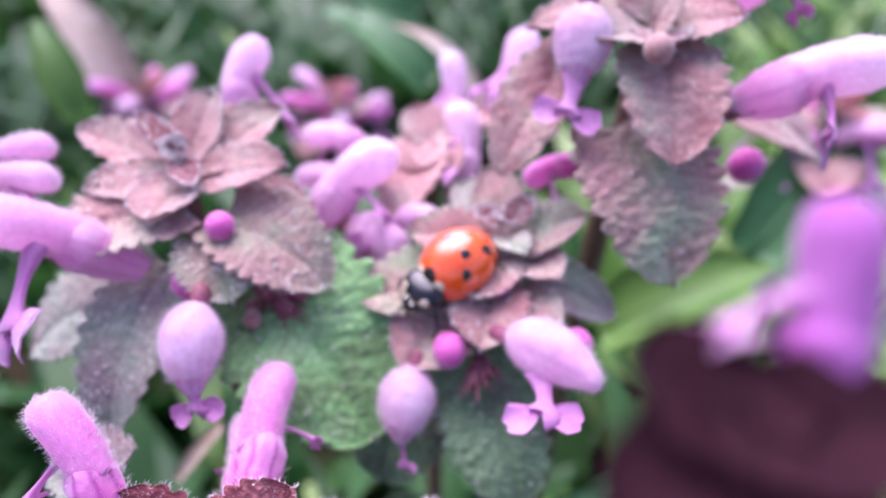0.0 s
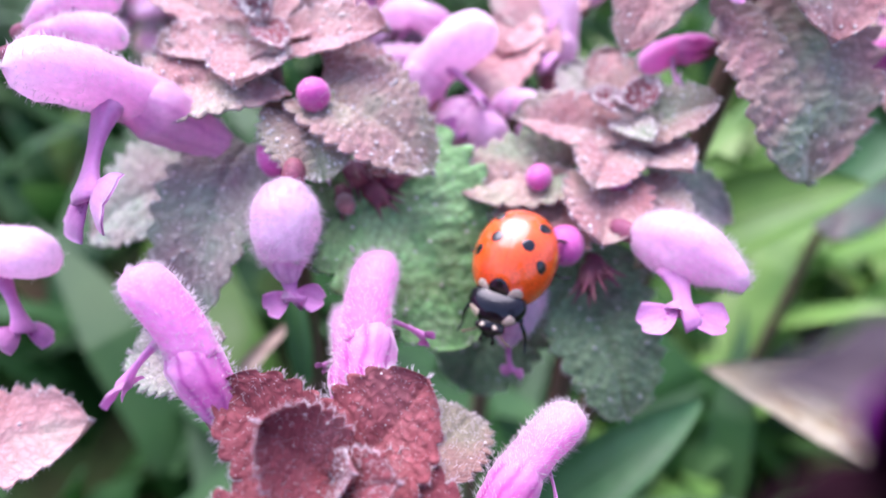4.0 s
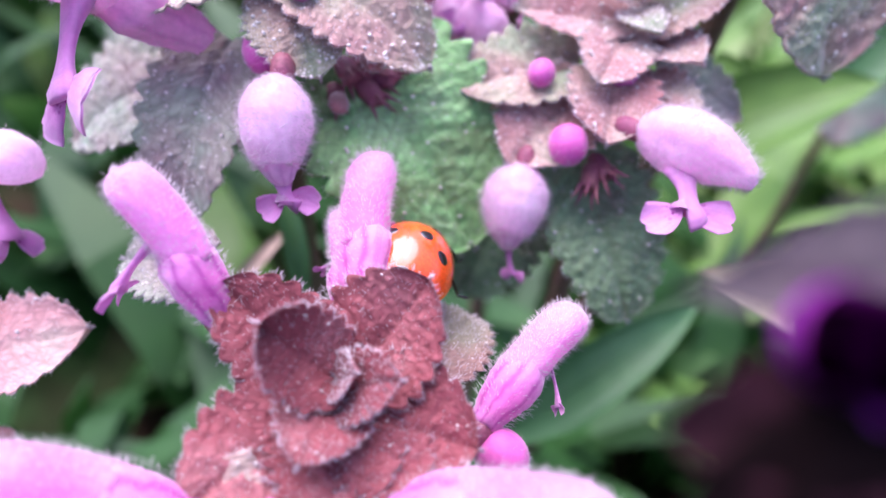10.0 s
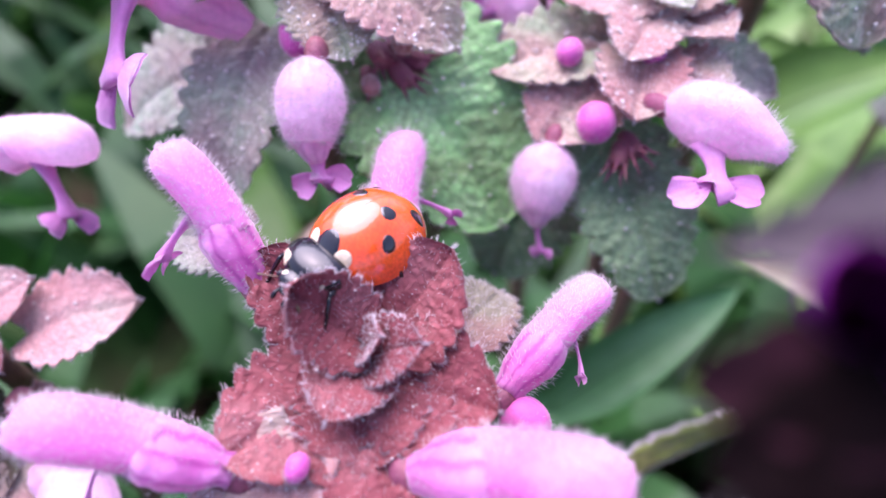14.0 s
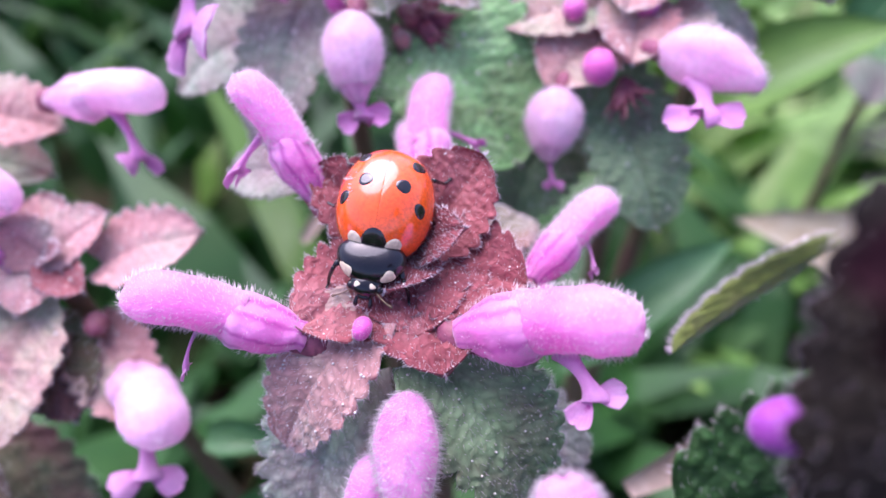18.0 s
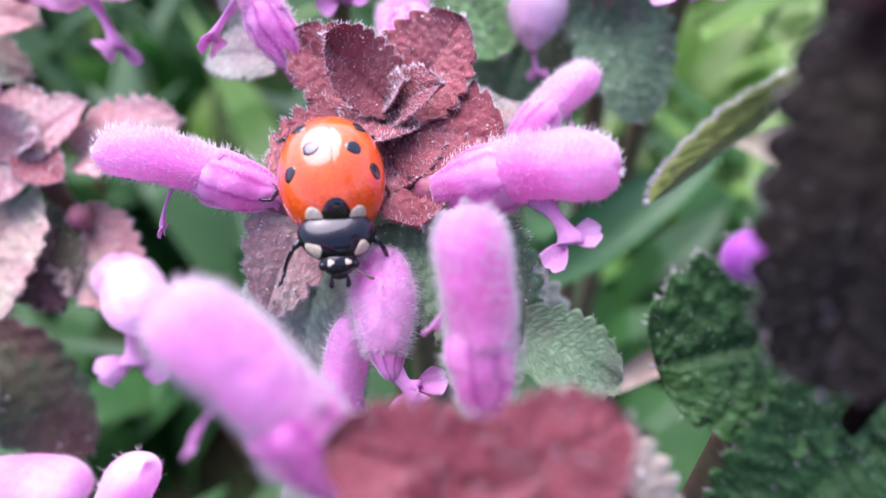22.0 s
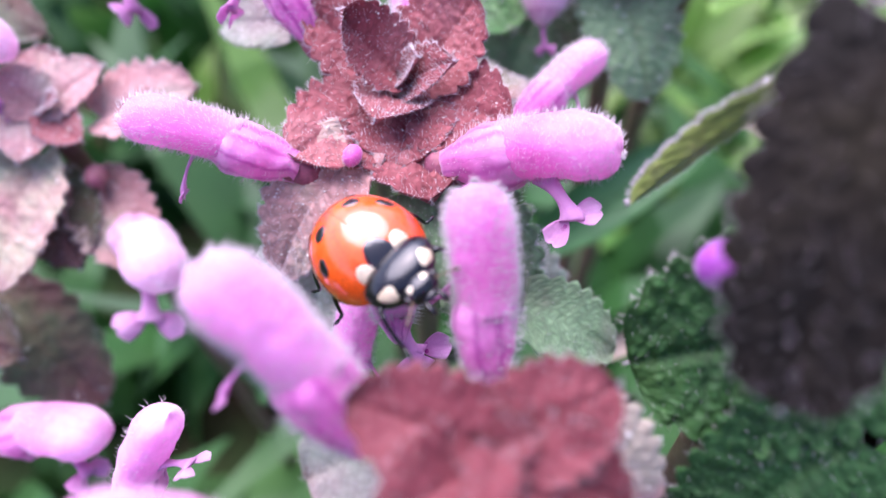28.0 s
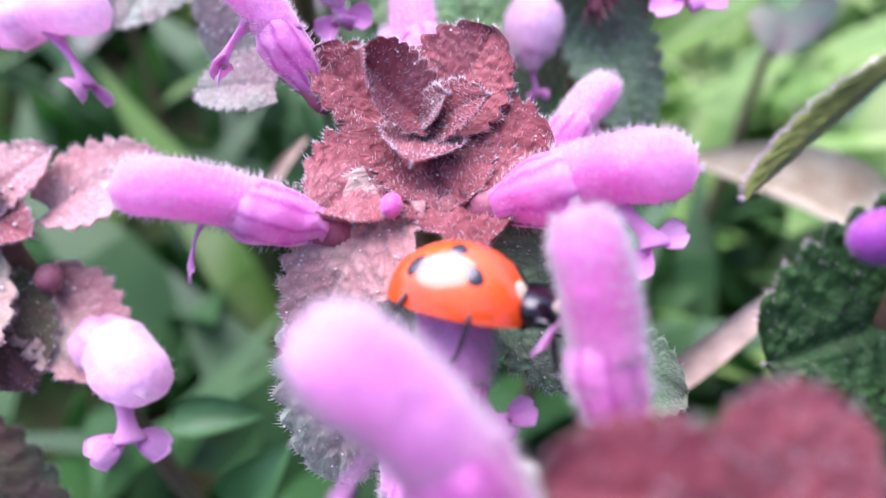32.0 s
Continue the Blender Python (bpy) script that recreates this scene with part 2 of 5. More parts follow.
PALE_PETAL = node_material("pale_petal", PALE_TONES, 180, 0.7, 0.3, 5000, 0.50, sheen=1.0, spec=0.2, fine=2500, vein=((0.66, 0.24, 0.58), 4.0, 0.08), mottle=0.2, deep=0.2)
# pink petal dimmed to violet: the near flower's shade is in this colour
SHADED_PINK_PETAL = node_material("shaded_pink_petal", [(0.44, 0.10, 0.40), (0.52, 0.16, 0.48), (0.58, 0.22, 0.54)], 180, 0.7, 0.3, 5000, 0.35, sheen=0.5, spec=0.2, fine=2500, mottle=0.2)
NECK_PETAL = node_material("neck_petal", PETAL_TONES, 180, 0.7, 0.3, 5000, 0.45, sheen=1.0, spec=0.2, fine=2500, vein=((0.46, 0.04, 0.36), 2.6, 0.6), mottle=0.22, deep=0.8)
PALE_NECK_PETAL = node_material("pale_neck_petal", PALE_TONES, 180, 0.7, 0.3, 5000, 0.62, sheen=1.0, spec=0.2, fine=2500, vein=((0.55, 0.12, 0.48), 2.6, 0.26), mottle=0.2, deep=0.4)
LIP_PETAL = node_material("lip_petal", [(0.66, 0.26, 0.56), (0.73, 0.35, 0.64), (0.79, 0.45, 0.71)], 180, 0.7, 0.3, 5000, 0.45, sheen=0.8, spec=0.2, fine=2500, vein=((0.58, 0.12, 0.50), 2.0, 0.12), mottle=0.15, specks=(0.42, 0.03, 0.30), deep=0.4)
BUD = node_material("bud_petal", [(0.60, 0.075, 0.36), (0.70, 0.15, 0.46)], 500, 0.55, 0.3, 4000, 0.2, sheen=0.5, mottle=0.2)
# purple petal with the shade before the lens in its colour
SHADED_PURPLE_PETAL = node_material("shaded_purple_petal", [(0.20, 0.014, 0.22), (0.28, 0.035, 0.30)], 300, 0.7, 0.3, 3000, 0.1, spec=0.1)
CALYX = node_material("calyx", [(0.26, 0.06, 0.12), (0.30, 0.11, 0.12)], 500, 0.6, 0.3, 3000, 0.1)
DUSTY_LEAF = node_material("dusty_leaf", [(0.26, 0.12, 0.115), (0.31, 0.19, 0.155), (0.27, 0.25, 0.17)], 220, 0.7, 0.3, 2600, 0.25, sheen=0.3, mottle=0.25, cells=CELLS)
# muted red-green low leaf, darkened in colour for the shade between plants
SHADED_LOW_LEAF = node_material("shaded_low_leaf", [(0.13, 0.055, 0.05), (0.12, 0.085, 0.05), (0.08, 0.12, 0.05)], 240, 0.7, 0.3, 2600, 0.2, sheen=0.2, mottle=0.25, cells=CELLS)
STEM = node_material("stem", [(0.12, 0.10, 0.05), (0.16, 0.07, 0.06)], 150, 0.6, 0.4, 2000, 0.05)
HAIR = node_material("white_hair", [(0.80, 0.71, 0.75), (0.88, 0.82, 0.84)], 500, 0.5, 0, None, 0.6)
POLLEN = node_material("pollen", [(0.80, 0.74, 0.66), (0.85, 0.82, 0.78)], 900, 0.6, 0)
GRASS = node_material("grass", [(0.0109, 0.0558, 0.00816), (0.0204, 0.0918, 0.0136), (0.0449, 0.119, 0.0245)], 30, 0.55, 0.2, 900, 0.3, mottle=0.15)
BRIGHT_GRASS = node_material("bright_grass", [(0.075, 0.20, 0.03), (0.17, 0.33, 0.06), (0.40, 0.52, 0.21)], 30, 0.55, 0.2, 900, 0.35, mottle=0.15)
PALE_STRAW = node_material("pale_straw", [(0.27, 0.2025, 0.105), (0.375, 0.3225, 0.195), (0.45, 0.405, 0.2775)], 200, 0.75, 0.4, 1500)
BLADE_GREEN = node_material("blade_green", [(0.045, 0.15, 0.0413), (0.0675, 0.203, 0.06), (0.105, 0.247, 0.09)], 60, 0.45, 0.2, 900, 0.3, mottle=0.2)
STRAW = node_material("straw", [(0.30, 0.22, 0.16), (0.42, 0.33, 0.26), (0.52, 0.45, 0.37)], 80, 0.7, 0.4, 900)
SOIL = node_material("soil", [(0.035, 0.022, 0.014), (0.03, 0.045, 0.015), (0.03, 0.075, 0.02)], 25, 0.95, 0.8, 400, spec=0.1)
SHELL = node_material("red_shell", [(0.78, 0.07, 0.004), (0.86, 0.115, 0.008)], 300, 0.22, 0.04, 5000, coat=1.0, fine=6000)
BLACK = node_material("black_shell", [(0.003, 0.003, 0.004), (0.006, 0.005, 0.007)], 500, 0.22, 0.06, 5000, coat=0.4, spec=0.4)
SPOT = node_material("black_spot", [(0.005, 0.004, 0.004), (0.009, 0.007, 0.006)], 500, 0.25, 0.0, coat=0.8)
CREAM = node_material("cream_patch", [(0.60, 0.50, 0.32), (0.70, 0.61, 0.44)], 500, 0.35, 0.05, 5000, coat=0.3)


# ---- mesh helpers: all lengths in millimetres, in the world, until part() lays them into their thing ----
def thing(name, at, label, category, group=""):
    ob = new(name)
    ob.location = Vector(at) * MM
    ob.empty_display_size = 0.002
    return tagged(ob, label, category, group)


def part(name, mesh_data, material, parent, label=""):
    """Links vertices and faces (and uv) as one mesh under a thing or under one of its parts."""
    verts, faces = mesh_data[0], mesh_data[1]
    root = parent
    while root.parent:
        root = root.parent
    o = np.array(root.location)
    me = bpy.data.meshes.new(name)
    me.from_pydata((np.asarray(verts, float) * MM - o).tolist(), [], faces)
    if len(mesh_data) > 2:
        layer = me.uv_layers.new(name="UVMap")
        idx = np.empty(len(me.loops), int)
        me.loops.foreach_get("vertex_index", idx)
        layer.data.foreach_set("uv", np.asarray(mesh_data[2], np.float32)[idx].ravel())
        if len(mesh_data) > 3:
            layer = me.uv_layers.new(name="Quilt")
            layer.data.foreach_set("uv", np.asarray(mesh_data[3], np.float32)[idx].ravel())
    me.polygons.foreach_set("use_smooth", [True] * len(me.polygons))
    me.materials.append(material)
    me.update()
    ob = new(name, me)
    ob.parent = parent
    if label:
        ob["label"] = label
    return ob


def unit(v):
    v = np.asarray(v, float)
    return v / max(np.linalg.norm(v), 1e-9)


def basis(axis, up):
    """Side, up and length unit vectors of a thing along axis."""
    a = unit(axis)
    s = np.cross(a, unit(up))
    if np.linalg.norm(s) < 1e-3:
        s = np.cross(a, (0.3, 0.9, 0.1))
    s = unit(s)
    return s, np.cross(s, a), a


def grid_faces(rows, cols, closed=False, start=0):
    out = []
    for i in range(rows - 1):
        for j in range(cols if closed else cols - 1):
            k = (j + 1) % cols
            out.append((start + i * cols + j, start + i * cols + k, start + (i + 1) * cols + k, start + (i + 1) * cols + j))
    return out


def bezier(points, n):
    p = [np.asarray(q, float) for q in points]
    out = []
    for i in range(n):
        q, t = p, i / (n - 1)
        while len(q) > 1:
            q = [a + (b - a) * t for a, b in zip(q, q[1:])]
        out.append(q[0])
    return np.array(out)


def sweep(path, radii, up=(0, 0, 1), flat=1.0, sides=14, ridge=0.0):
    """A closed tube along a path, with a radius at each of its points; flat: height over width."""
    path = np.asarray(path, float)
    n, verts, uv = len(path), [], []
    s0 = None
    for i in range(n):
        tan = path[min(i + 1, n - 1)] - path[max(i - 1, 0)]
        s, u, _ = basis(tan, up)
        if s0 is not None and s @ s0 < 0:
            s, u = -s, -u
        s0 = s
        for j in range(sides):
            a = 2 * math.pi * j / sides
            r = radii[i] * (1 + ridge * math.cos(4 * a))
            verts.append(path[i] + s * r * math.cos(a) + u * r * flat * math.sin(a))
            uv.append((i / (n - 1), j / sides))
    faces = grid_faces(n, sides, True)
    verts += [path[0], path[-1]]
    uv += [(0, 0.5), (1, 0.5)]
    for j in range(sides):
        k = (j + 1) % sides
        faces.append((n * sides, k, j))
        faces.append((n * sides + 1, (n - 1) * sides + j, (n - 1) * sides + k))
    return verts, faces, uv


HAIRS, SPECKS = {}, {}


def add_hair(root, at, way, length, thick=0.022):
    """One fine hair, kept for its plant's coat of hairs."""
    HAIRS.setdefault(root.name, (root, []))[1].append((*at, *way, length, thick))


def add_speck(root, at, r):
    vs, fs = SPECKS.setdefault(root.name, (root, [], []))[1:]
    k, a = len(vs), np.asarray(at)
    vs += [a + np.array(d) * r for d in ((1, 0, 0), (-1, 0, 0), (0, 1, 0), (0, -1, 0), (0, 0, 1), (0, 0, -1))]
    fs += [(k, k + 2, k + 4), (k + 2, k + 1, k + 4), (k + 1, k + 3, k + 4), (k + 3, k, k + 4), (k + 2, k, k + 5), (k + 1, k + 2, k + 5), (k + 3, k + 1, k + 5), (k, k + 3, k + 5)]


def top_of(ob):
    while ob.parent:
        ob = ob.parent
    return ob


def leaf(plant, base, tip, width, material, up=(0, -0.35, 1), arch=0.12, cup=0.10, teeth=7, hairs=90, specks=14, relief=1.0, blunt=0.5, fine=1.0, grain=1.4, label="", name="leaf"):
    """A crinkled, round-toothed nettle leaf, thick, with sunken veins; arch bows it, cup folds its halves up."""
    base, tip = np.asarray(base, float), np.asarray(tip, float)
    s, u, a = basis(tip - base, up)
    L = np.linalg.norm(tip - base)
    nu, nv = int(44 * fine) + 1, int(18 * fine) // 2 * 2 + 1
    seed = random.uniform(0, 100)
    th = max(0.10, 0.02 * width)
    rows = width * teeth / (2 * L)
    top, uv, quilt = [], [], []
    for i in range(nu):
        t = i / (nu - 1)
        if blunt == 0.5:
            # heart-shaped foot, widest at a third, drawn out to a point
            prof = math.sin(math.pi / 2 * min(1.0, (t + 0.03) / 0.36)) ** 0.6 * (1 - max(0.0, (t - 0.25) / 0.75) ** 2.9) ** 0.66
        else:
            prof = math.sin(math.pi * min(1.0, t * 0.96 + 0.04) ** 0.72) ** blunt
        tooth = abs(math.sin(math.pi * teeth * t)) ** 0.8
        for j in range(nv):
            v = 2 * j / (nv - 1) - 1
            edge = abs(v) ** 5
            h = width / 2 * prof * (1 - 0.17 * edge * (1 - tooth) * (1 if 0.03 < t < 0.99 else 0))
            lobe = -0.09 * L * abs(v) ** 1.5 * max(0.0, 1 - 5 * t)
            q = t * teeth - abs(v) * 1.9 + 0.3 * noise.noise(Vector((t * 4 + seed, v * 3, 7.0)))
            pucker = abs(math.sin(math.pi * q)) ** 0.6 * (0.35 + 0.65 * min(1, abs(v) * 3)) * (1 - 0.6 * edge)
            cell = Vector((q * CELLS, (v * rows + seed) * CELLS, 0.0))
            near = noise.voronoi(cell)[0]
            net = min(0.5, near[1] - near[0]) * 2
            z = arch * L * (4 * t * (1 - t) * 0.6 - 0.9 * t * t) + cup * abs(v) ** 1.6 * width / 2
            z += relief * width * (0.02 * pucker + 0.03 * net - 0.035 * math.exp(-(v / 0.07) ** 2)) * min(1, prof * 1.6)
            z += 0.05 * width * noise.noise(Vector((t * 2.3 + seed, v * 1.4 + seed, 3.0)))
            z += 0.03 * width * edge * (tooth - 0.5)
            top.append(base + a * (t * L + lobe) + s * (v * h) + u * z)
            uv.append((t, v * 0.5 + 0.5))
            quilt.append((q, v * rows + seed))
    n = len(top)
    verts = top + [p - u * th for p in top]
    faces = grid_faces(nu, nv)
    faces = [f[::-1] for f in faces] + [tuple(n + k for k in f) for f in faces]
    rim = [j for j in range(nv)] + [i * nv + nv - 1 for i in range(1, nu)] + [(nu - 1) * nv + j for j in range(nv - 2, -1, -1)] + [i * nv for i in range(nu - 2, 0, -1)]
    for k, r in enumerate(rim):
        r2 = rim[(k + 1) % len(rim)]
        faces.append((r, r2, n + r2, n + r))
    ob = part(name, (verts, faces, uv + uv, quilt + quilt), material, plant, label)
    root = top_of(plant)
    for _ in range(int(hairs * (5 if hairs > 80 else 2.4))):
        if random.random() < 0.5:
            r = random.choice(rim)
            t, v = uv[r][0], uv[r][1] * 2 - 1
            way = s * v + a * (random.uniform(-0.2, 0.7) + (1.2 if t > 0.95 else 0)) + u * random.uniform(-0.4, 0.8)
        else:
            r = random.randrange(n)
            way = u + s * random.uniform(-0.5, 0.5) + a * random.uniform(-0.2, 0.6)
        add_hair(root, top[r], way, random.uniform(0.12, 0.42) * (0.6 + 0.05 * width), 0.016)
    for _ in range(int(specks * 1.6)):
        r = random.randrange(n)
        add_speck(root, top[r] + u * 0.03, random.choice((0.03, 0.04, 0.05, 0.06, 0.10)) * grain)
    return ob


def wrinkled(mesh_data, depth):
    """The same mesh with soft, uneven dents."""
    vs = np.asarray(mesh_data[0], float)
    off = [(noise.noise_vector(Vector(p * 1.1)) * 0.6 + noise.noise_vector(Vector(p * 2.7)) * 0.4) * depth * 1.6 for p in vs]
    return (vs + np.array(off), *mesh_data[1:])


def flower(plant, base, tip, lip, r=1.35, material=None, bend=0.16, hairs=110, spread=1.0, bulb=False, mouth=0.88, side=None, calyx=True):
    """A dead-nettle flower: calyx with bristles, tube with wide shoulders, furry hood and a two-lobed hanging lip that ends at lip.
    bulb: the hood hangs as a drop from base to tip, as it looks from its mouth; side: the way from one lobe of the lip to the other."""
    material = material or PETAL
    base, tip, lip = (np.asarray(p, float) for p in (base, tip, lip))
    axis = tip - base
    L = np.linalg.norm(axis)
    down = lip - (base + 0.5 * axis)
    down = unit(down - unit(axis) * (down @ unit(axis)))
    path = bezier([base, base + 0.3 * axis - down * bend * L, base + 0.68 * axis - down * bend * L, tip], 34)
    s, _, a = basis(axis, -down)
    root = top_of(plant)
    prof = [0.5 + 0.50 * math.sin(math.pi / 2 * min(1.0, k / 12.0)) ** 1.2 for k in range(18)]
    prof = [p * (1.0 if k < 14 else 1 - 0.07 * (k - 13) ** 1.3) for k, p in enumerate(prof)]
    if bulb:
        # the drop: round above, drawn in to the throat below, with a rim where the hood overhangs the mouth
        rad = [r * (math.sin(math.pi * min(1.0, (k / 33) ** 0.86)) ** 0.62) * (1 - 0.42 * (k / 33) ** 2.2) + 0.16 * r * (k / 33) for k in range(34)]
        vs, fs, uv = sweep(path, rad, -down, 0.9, 28, 0.0)
        vs = np.array(vs)
        for k in range(34):
            blk = vs[k * 28:(k + 1) * 28]
            crease = np.array([math.exp(-((j / 28 - 0.62) / 0.05) ** 2) + math.exp(-((j / 28 - 0.88) / 0.05) ** 2) for j in range(28)])
            blk += np.outer(-0.12 * crease * min(1, k / 12), np.ones(3)) * (blk - path[k])
        cut = 28 if mouth > 0.8 else 33
        if cut < 33:
            # the hood ends in a turned-in rim over a narrower throat
            part("throat", wrinkled(sweep(path[cut - 8:], [q * 0.96 for q in rad[cut - 8:]], -down, 0.9, 20), 0.04 * r), {PETAL: NECK_PETAL, PALE_PETAL: PALE_NECK_PETAL}.get(material, material), plant, "pale streaked throat")
            lid = [path[k] for k in range(cut)] + [path[cut - 1] + a * 0.06 * r, path[cut - 1] - a * 0.05 * r]
            vs, fs, uv = sweep(lid, rad[:cut] + [rad[cut - 1] * 0.93, rad[cut - 1] * 0.8], -down, 0.9, 28)
            vs = np.array(vs)
        hood = part("hood", wrinkled((vs, fs, uv), 0.05 * r), material, plant)
        start = path[int(33 * mouth)] + (down * 0.7 * r if mouth < 0.8 else 0)
    else:
        cap = min(0.72, max(0.3, 1.9 * r / L))
        shape = wrinkled(sweep(path[:18], [r * p for p in prof], -down, 0.88, 28, 0.03), 0.09 * r)
        v0 = shape[0]
        for k in range(18):
            # two long folds run down the back of the tube, between its shoulders
            blk = v0[k * 28:(k + 1) * 28]
            fold = np.array([math.exp(-((j / 28 - 0.17) / 0.035) ** 2) + math.exp(-((j / 28 - 0.33) / 0.035) ** 2) for j in range(28)])
            blk += np.outer(-0.12 * fold * min(1, k / 6), np.ones(3)) * (blk - path[k])
        part("tube", shape, {PETAL: NECK_PETAL, PALE_PETAL: PALE_NECK_PETAL}.get(material, material), plant)
        # the hood rises from between the shoulders, full at two thirds, round at its end and hollow below
        rad = []
        for k in range(12, 34):
            t = (k - 12) / 21
            rad.append(r * (0.84 + 0.17 * math.sin(math.pi / 2 * min(1.0, t * 1.5)) ** 1.3) * max(0.0, 1 - max(0.0, (t - 1 + cap) / cap) ** 2.7) ** 0.5 + 0.005)
        hp = path[12:34] - down * 0.10 * r
        vs, fs, uv = sweep(hp, rad, -down, 0.92, 24)
        vs = np.array(vs)
        for i in range(len(hp)):
            t = i / 21
            blk = vs[i * 24:(i + 1) * 24]
            d = (blk - hp[i]) @ down
            blk += np.outer(-np.maximum(d, 0) * (0.3 * min(1, t * 2.2)) + 0.03 * r * np.array([noise.noise(Vector(p * 0.9)) for p in blk]), down)
        hood = part("hood", wrinkled((vs, fs, uv), 0.06 * r), material, plant)
        start = path[19] + down * 0.45 * r
        if spread <= 0.6:
            lip = start + (lip - start) * min(1.0, 1.7 * r / np.linalg.norm(lip - start))
    # the lip: a narrow stalk that widens into two flat round lobes, each a little notched
    span = np.linalg.norm(lip - start)
    LW = min(max(0.45 * r, span * 0.28), 0.72 * r) * max(0.6, spread)
    away = unit(lip - start)
    ls = s if side is None else unit(np.asarray(side, float) - away * (np.asarray(side, float) @ away))
    lp = bezier([start, start + (lip - start) * 0.3 + a * 0.2 * r, start + (lip - start) * 0.7 + a * 0.1 * r, lip - away * LW * 0.9], 12)
    nn = unit(np.cross(ls, away))
    lv, lf, luv = sweep(lp, [LW * (0.72 - 0.38 * math.sin(math.pi * min(1.0, k / 9))) for k in range(12)], nn, 0.45, 12)
    lv, luv = list(lv), [(0.75, w) for _, w in luv]
    for way in (-1, 1):
        # each lobe fans out from the stalk's end, outward and down
        o = lip - away * LW * 1.15 + ls * way * 0.1 * LW
        ray = unit(ls * way * 0.95 + away * 0.42)
        wide = np.cross(nn, ray)
        k0 = len(lv)
        for layer in (0, 1):
            for i in range(9):
                f = i / 8
                for j in range(13):
                    g = (j / 12 - 0.5) * 2
                    reach = LW * 1.72 * f * (1 - 0.30 * g * g) * (1 - 0.10 * math.exp(-(g / 0.18) ** 2) * f)
                    w = LW * 0.98 * g * f ** 0.75 * (1 - 0.25 * f * f)
                    lift = 0.16 * LW * math.sin(2.6 * f) * (1 - 0.6 * g * g) - 0.24 * LW * g * g * f + 0.05 * LW * noise.noise(Vector((f * 3 + k0, g * 3, way)))
                    lv.append(o + ray * reach + wide * w + nn * (lift - 0.05 * LW * layer))
                    luv.append((0.35 + 0.65 * f, 0.5 + 0.5 * g))
        q = grid_faces(9, 13, False, k0)
        lf += [c[::-1] for c in q] + [tuple(x + 117 for x in c) for c in q]
        rim = [8 * 13 + j for j in range(13)]
        lf += [(k0 + x, k0 + y, k0 + y + 117, k0 + x + 117) for x, y in zip(rim, rim[1:])]
        for col in (0, 12):
            lf += [(k0 + i * 13 + col, k0 + (i + 1) * 13 + col, k0 + (i + 1) * 13 + col + 117, k0 + i * 13 + col + 117) for i in range(8)]
    part("lower_lip", (lv, lf, luv), material if material is SHADED_PURPLE_PETAL else LIP_PETAL, plant, "" if material is SHADED_PURPLE_PETAL else "two-lobed lip with fine dark pink specks")
    if calyx:
        calyx_cup(plant, base, a, r * (0.5 if bulb else 0.8))
    verts = np.concatenate([vs[:-2]] + ([np.array(tube_points(path, r, prof, down))] if hairs > 60 and not bulb else []))
    for _ in range(hairs * (3 if bulb else 2)):
        k = random.randrange(len(verts) - 30)
        p = verts[k] + (verts[k + 1] - verts[k]) * random.random() + (verts[k + 28 if bulb else k] - verts[k]) * random.random()
        c = path[np.argmin(((path - p) ** 2).sum(1))]
        out = unit(p - c + 1e-6)
        add_hair(root, p + np.array([random.uniform(-0.1, 0.1) for _ in range(3)]), out + a * 0.3 + np.array([random.uniform(-0.3, 0.3) for _ in range(3)]), random.uniform(0.15, 0.55 if bulb else 0.42), 0.015)
    return hood


def calyx_cup(plant, base, way, r):
    """A ribbed calyx with five spreading pointed teeth."""
    base, a = np.asarray(base, float), unit(way)
    s, u, _ = basis(a, (0.2, -0.3, 1))
    cp = bezier([base - a * 1.2, base - a * 0.2, base + a * 0.7], 7)
    cal = part("calyx", sweep(cp, [r * k for k in (0.35, 0.55, 0.62, 0.62, 0.6, 0.6, 0.56)], u, 1, 12, 0.06), CALYX, plant, "dark red ribbed calyx")
    for k in range(5):
        g = 2 * math.pi * k / 5
        o = s * math.cos(g) + u * math.sin(g)
        b0 = base + a * 0.5 + o * 0.5 * r
        part("calyx_tooth", sweep(bezier([b0, b0 + a * 0.7 + o * 0.1, b0 + a * 1.3 + o * 0.45], 6), [0.17, 0.14, 0.11, 0.08, 0.04, 0.01], (0, 0, 1), 1, 6), CALYX, cal)


def tube_points(path, r, prof, down):
    out = []
    for i in range(2, 16):
        s, u, _ = basis(path[i + 1] - path[i - 1], -down)
        for j in range(8):
            g = j * math.pi / 4
            out.append(path[i] + (s * math.cos(g) + u * math.sin(g)) * r * prof[i])
    return out


def bud(plant, at, way, r=0.9, length=2.2, material=None):
    """A closed bud, a small egg on its calyx."""
    w = unit(way)
    p = bezier([np.asarray(at, float) - w * 0.4 * length, np.asarray(at, float), np.asarray(at, float) + w * 0.6 * length], 11)
    part("bud", sweep(p, [r * math.sqrt(max(0.0, 1 - (abs(k / 5 - 1.05)) ** 2.2)) + 0.02 for k in range(11)], (0, 0, 1), 1, 12), material or BUD, plant, "closed deep pink bud")
    root = top_of(plant)
    for _ in range(160):
        d = unit(w + np.array([random.gauss(0, 1.0) for _ in range(3)]))
        add_hair(root, np.asarray(at) + w * 0.2 * length + d * r * 0.9, d, random.uniform(0.1, 0.32), 0.011)


def stem(plant, path, r=1.0, material=None):
    p = bezier(path, 24)
    part("stem", sweep(p, [r * (1.15 - 0.4 * k / 23) for k in range(24)], (0, 1, 0), 1, 12, 0.12), material or STEM, plant, "square reddish stem")


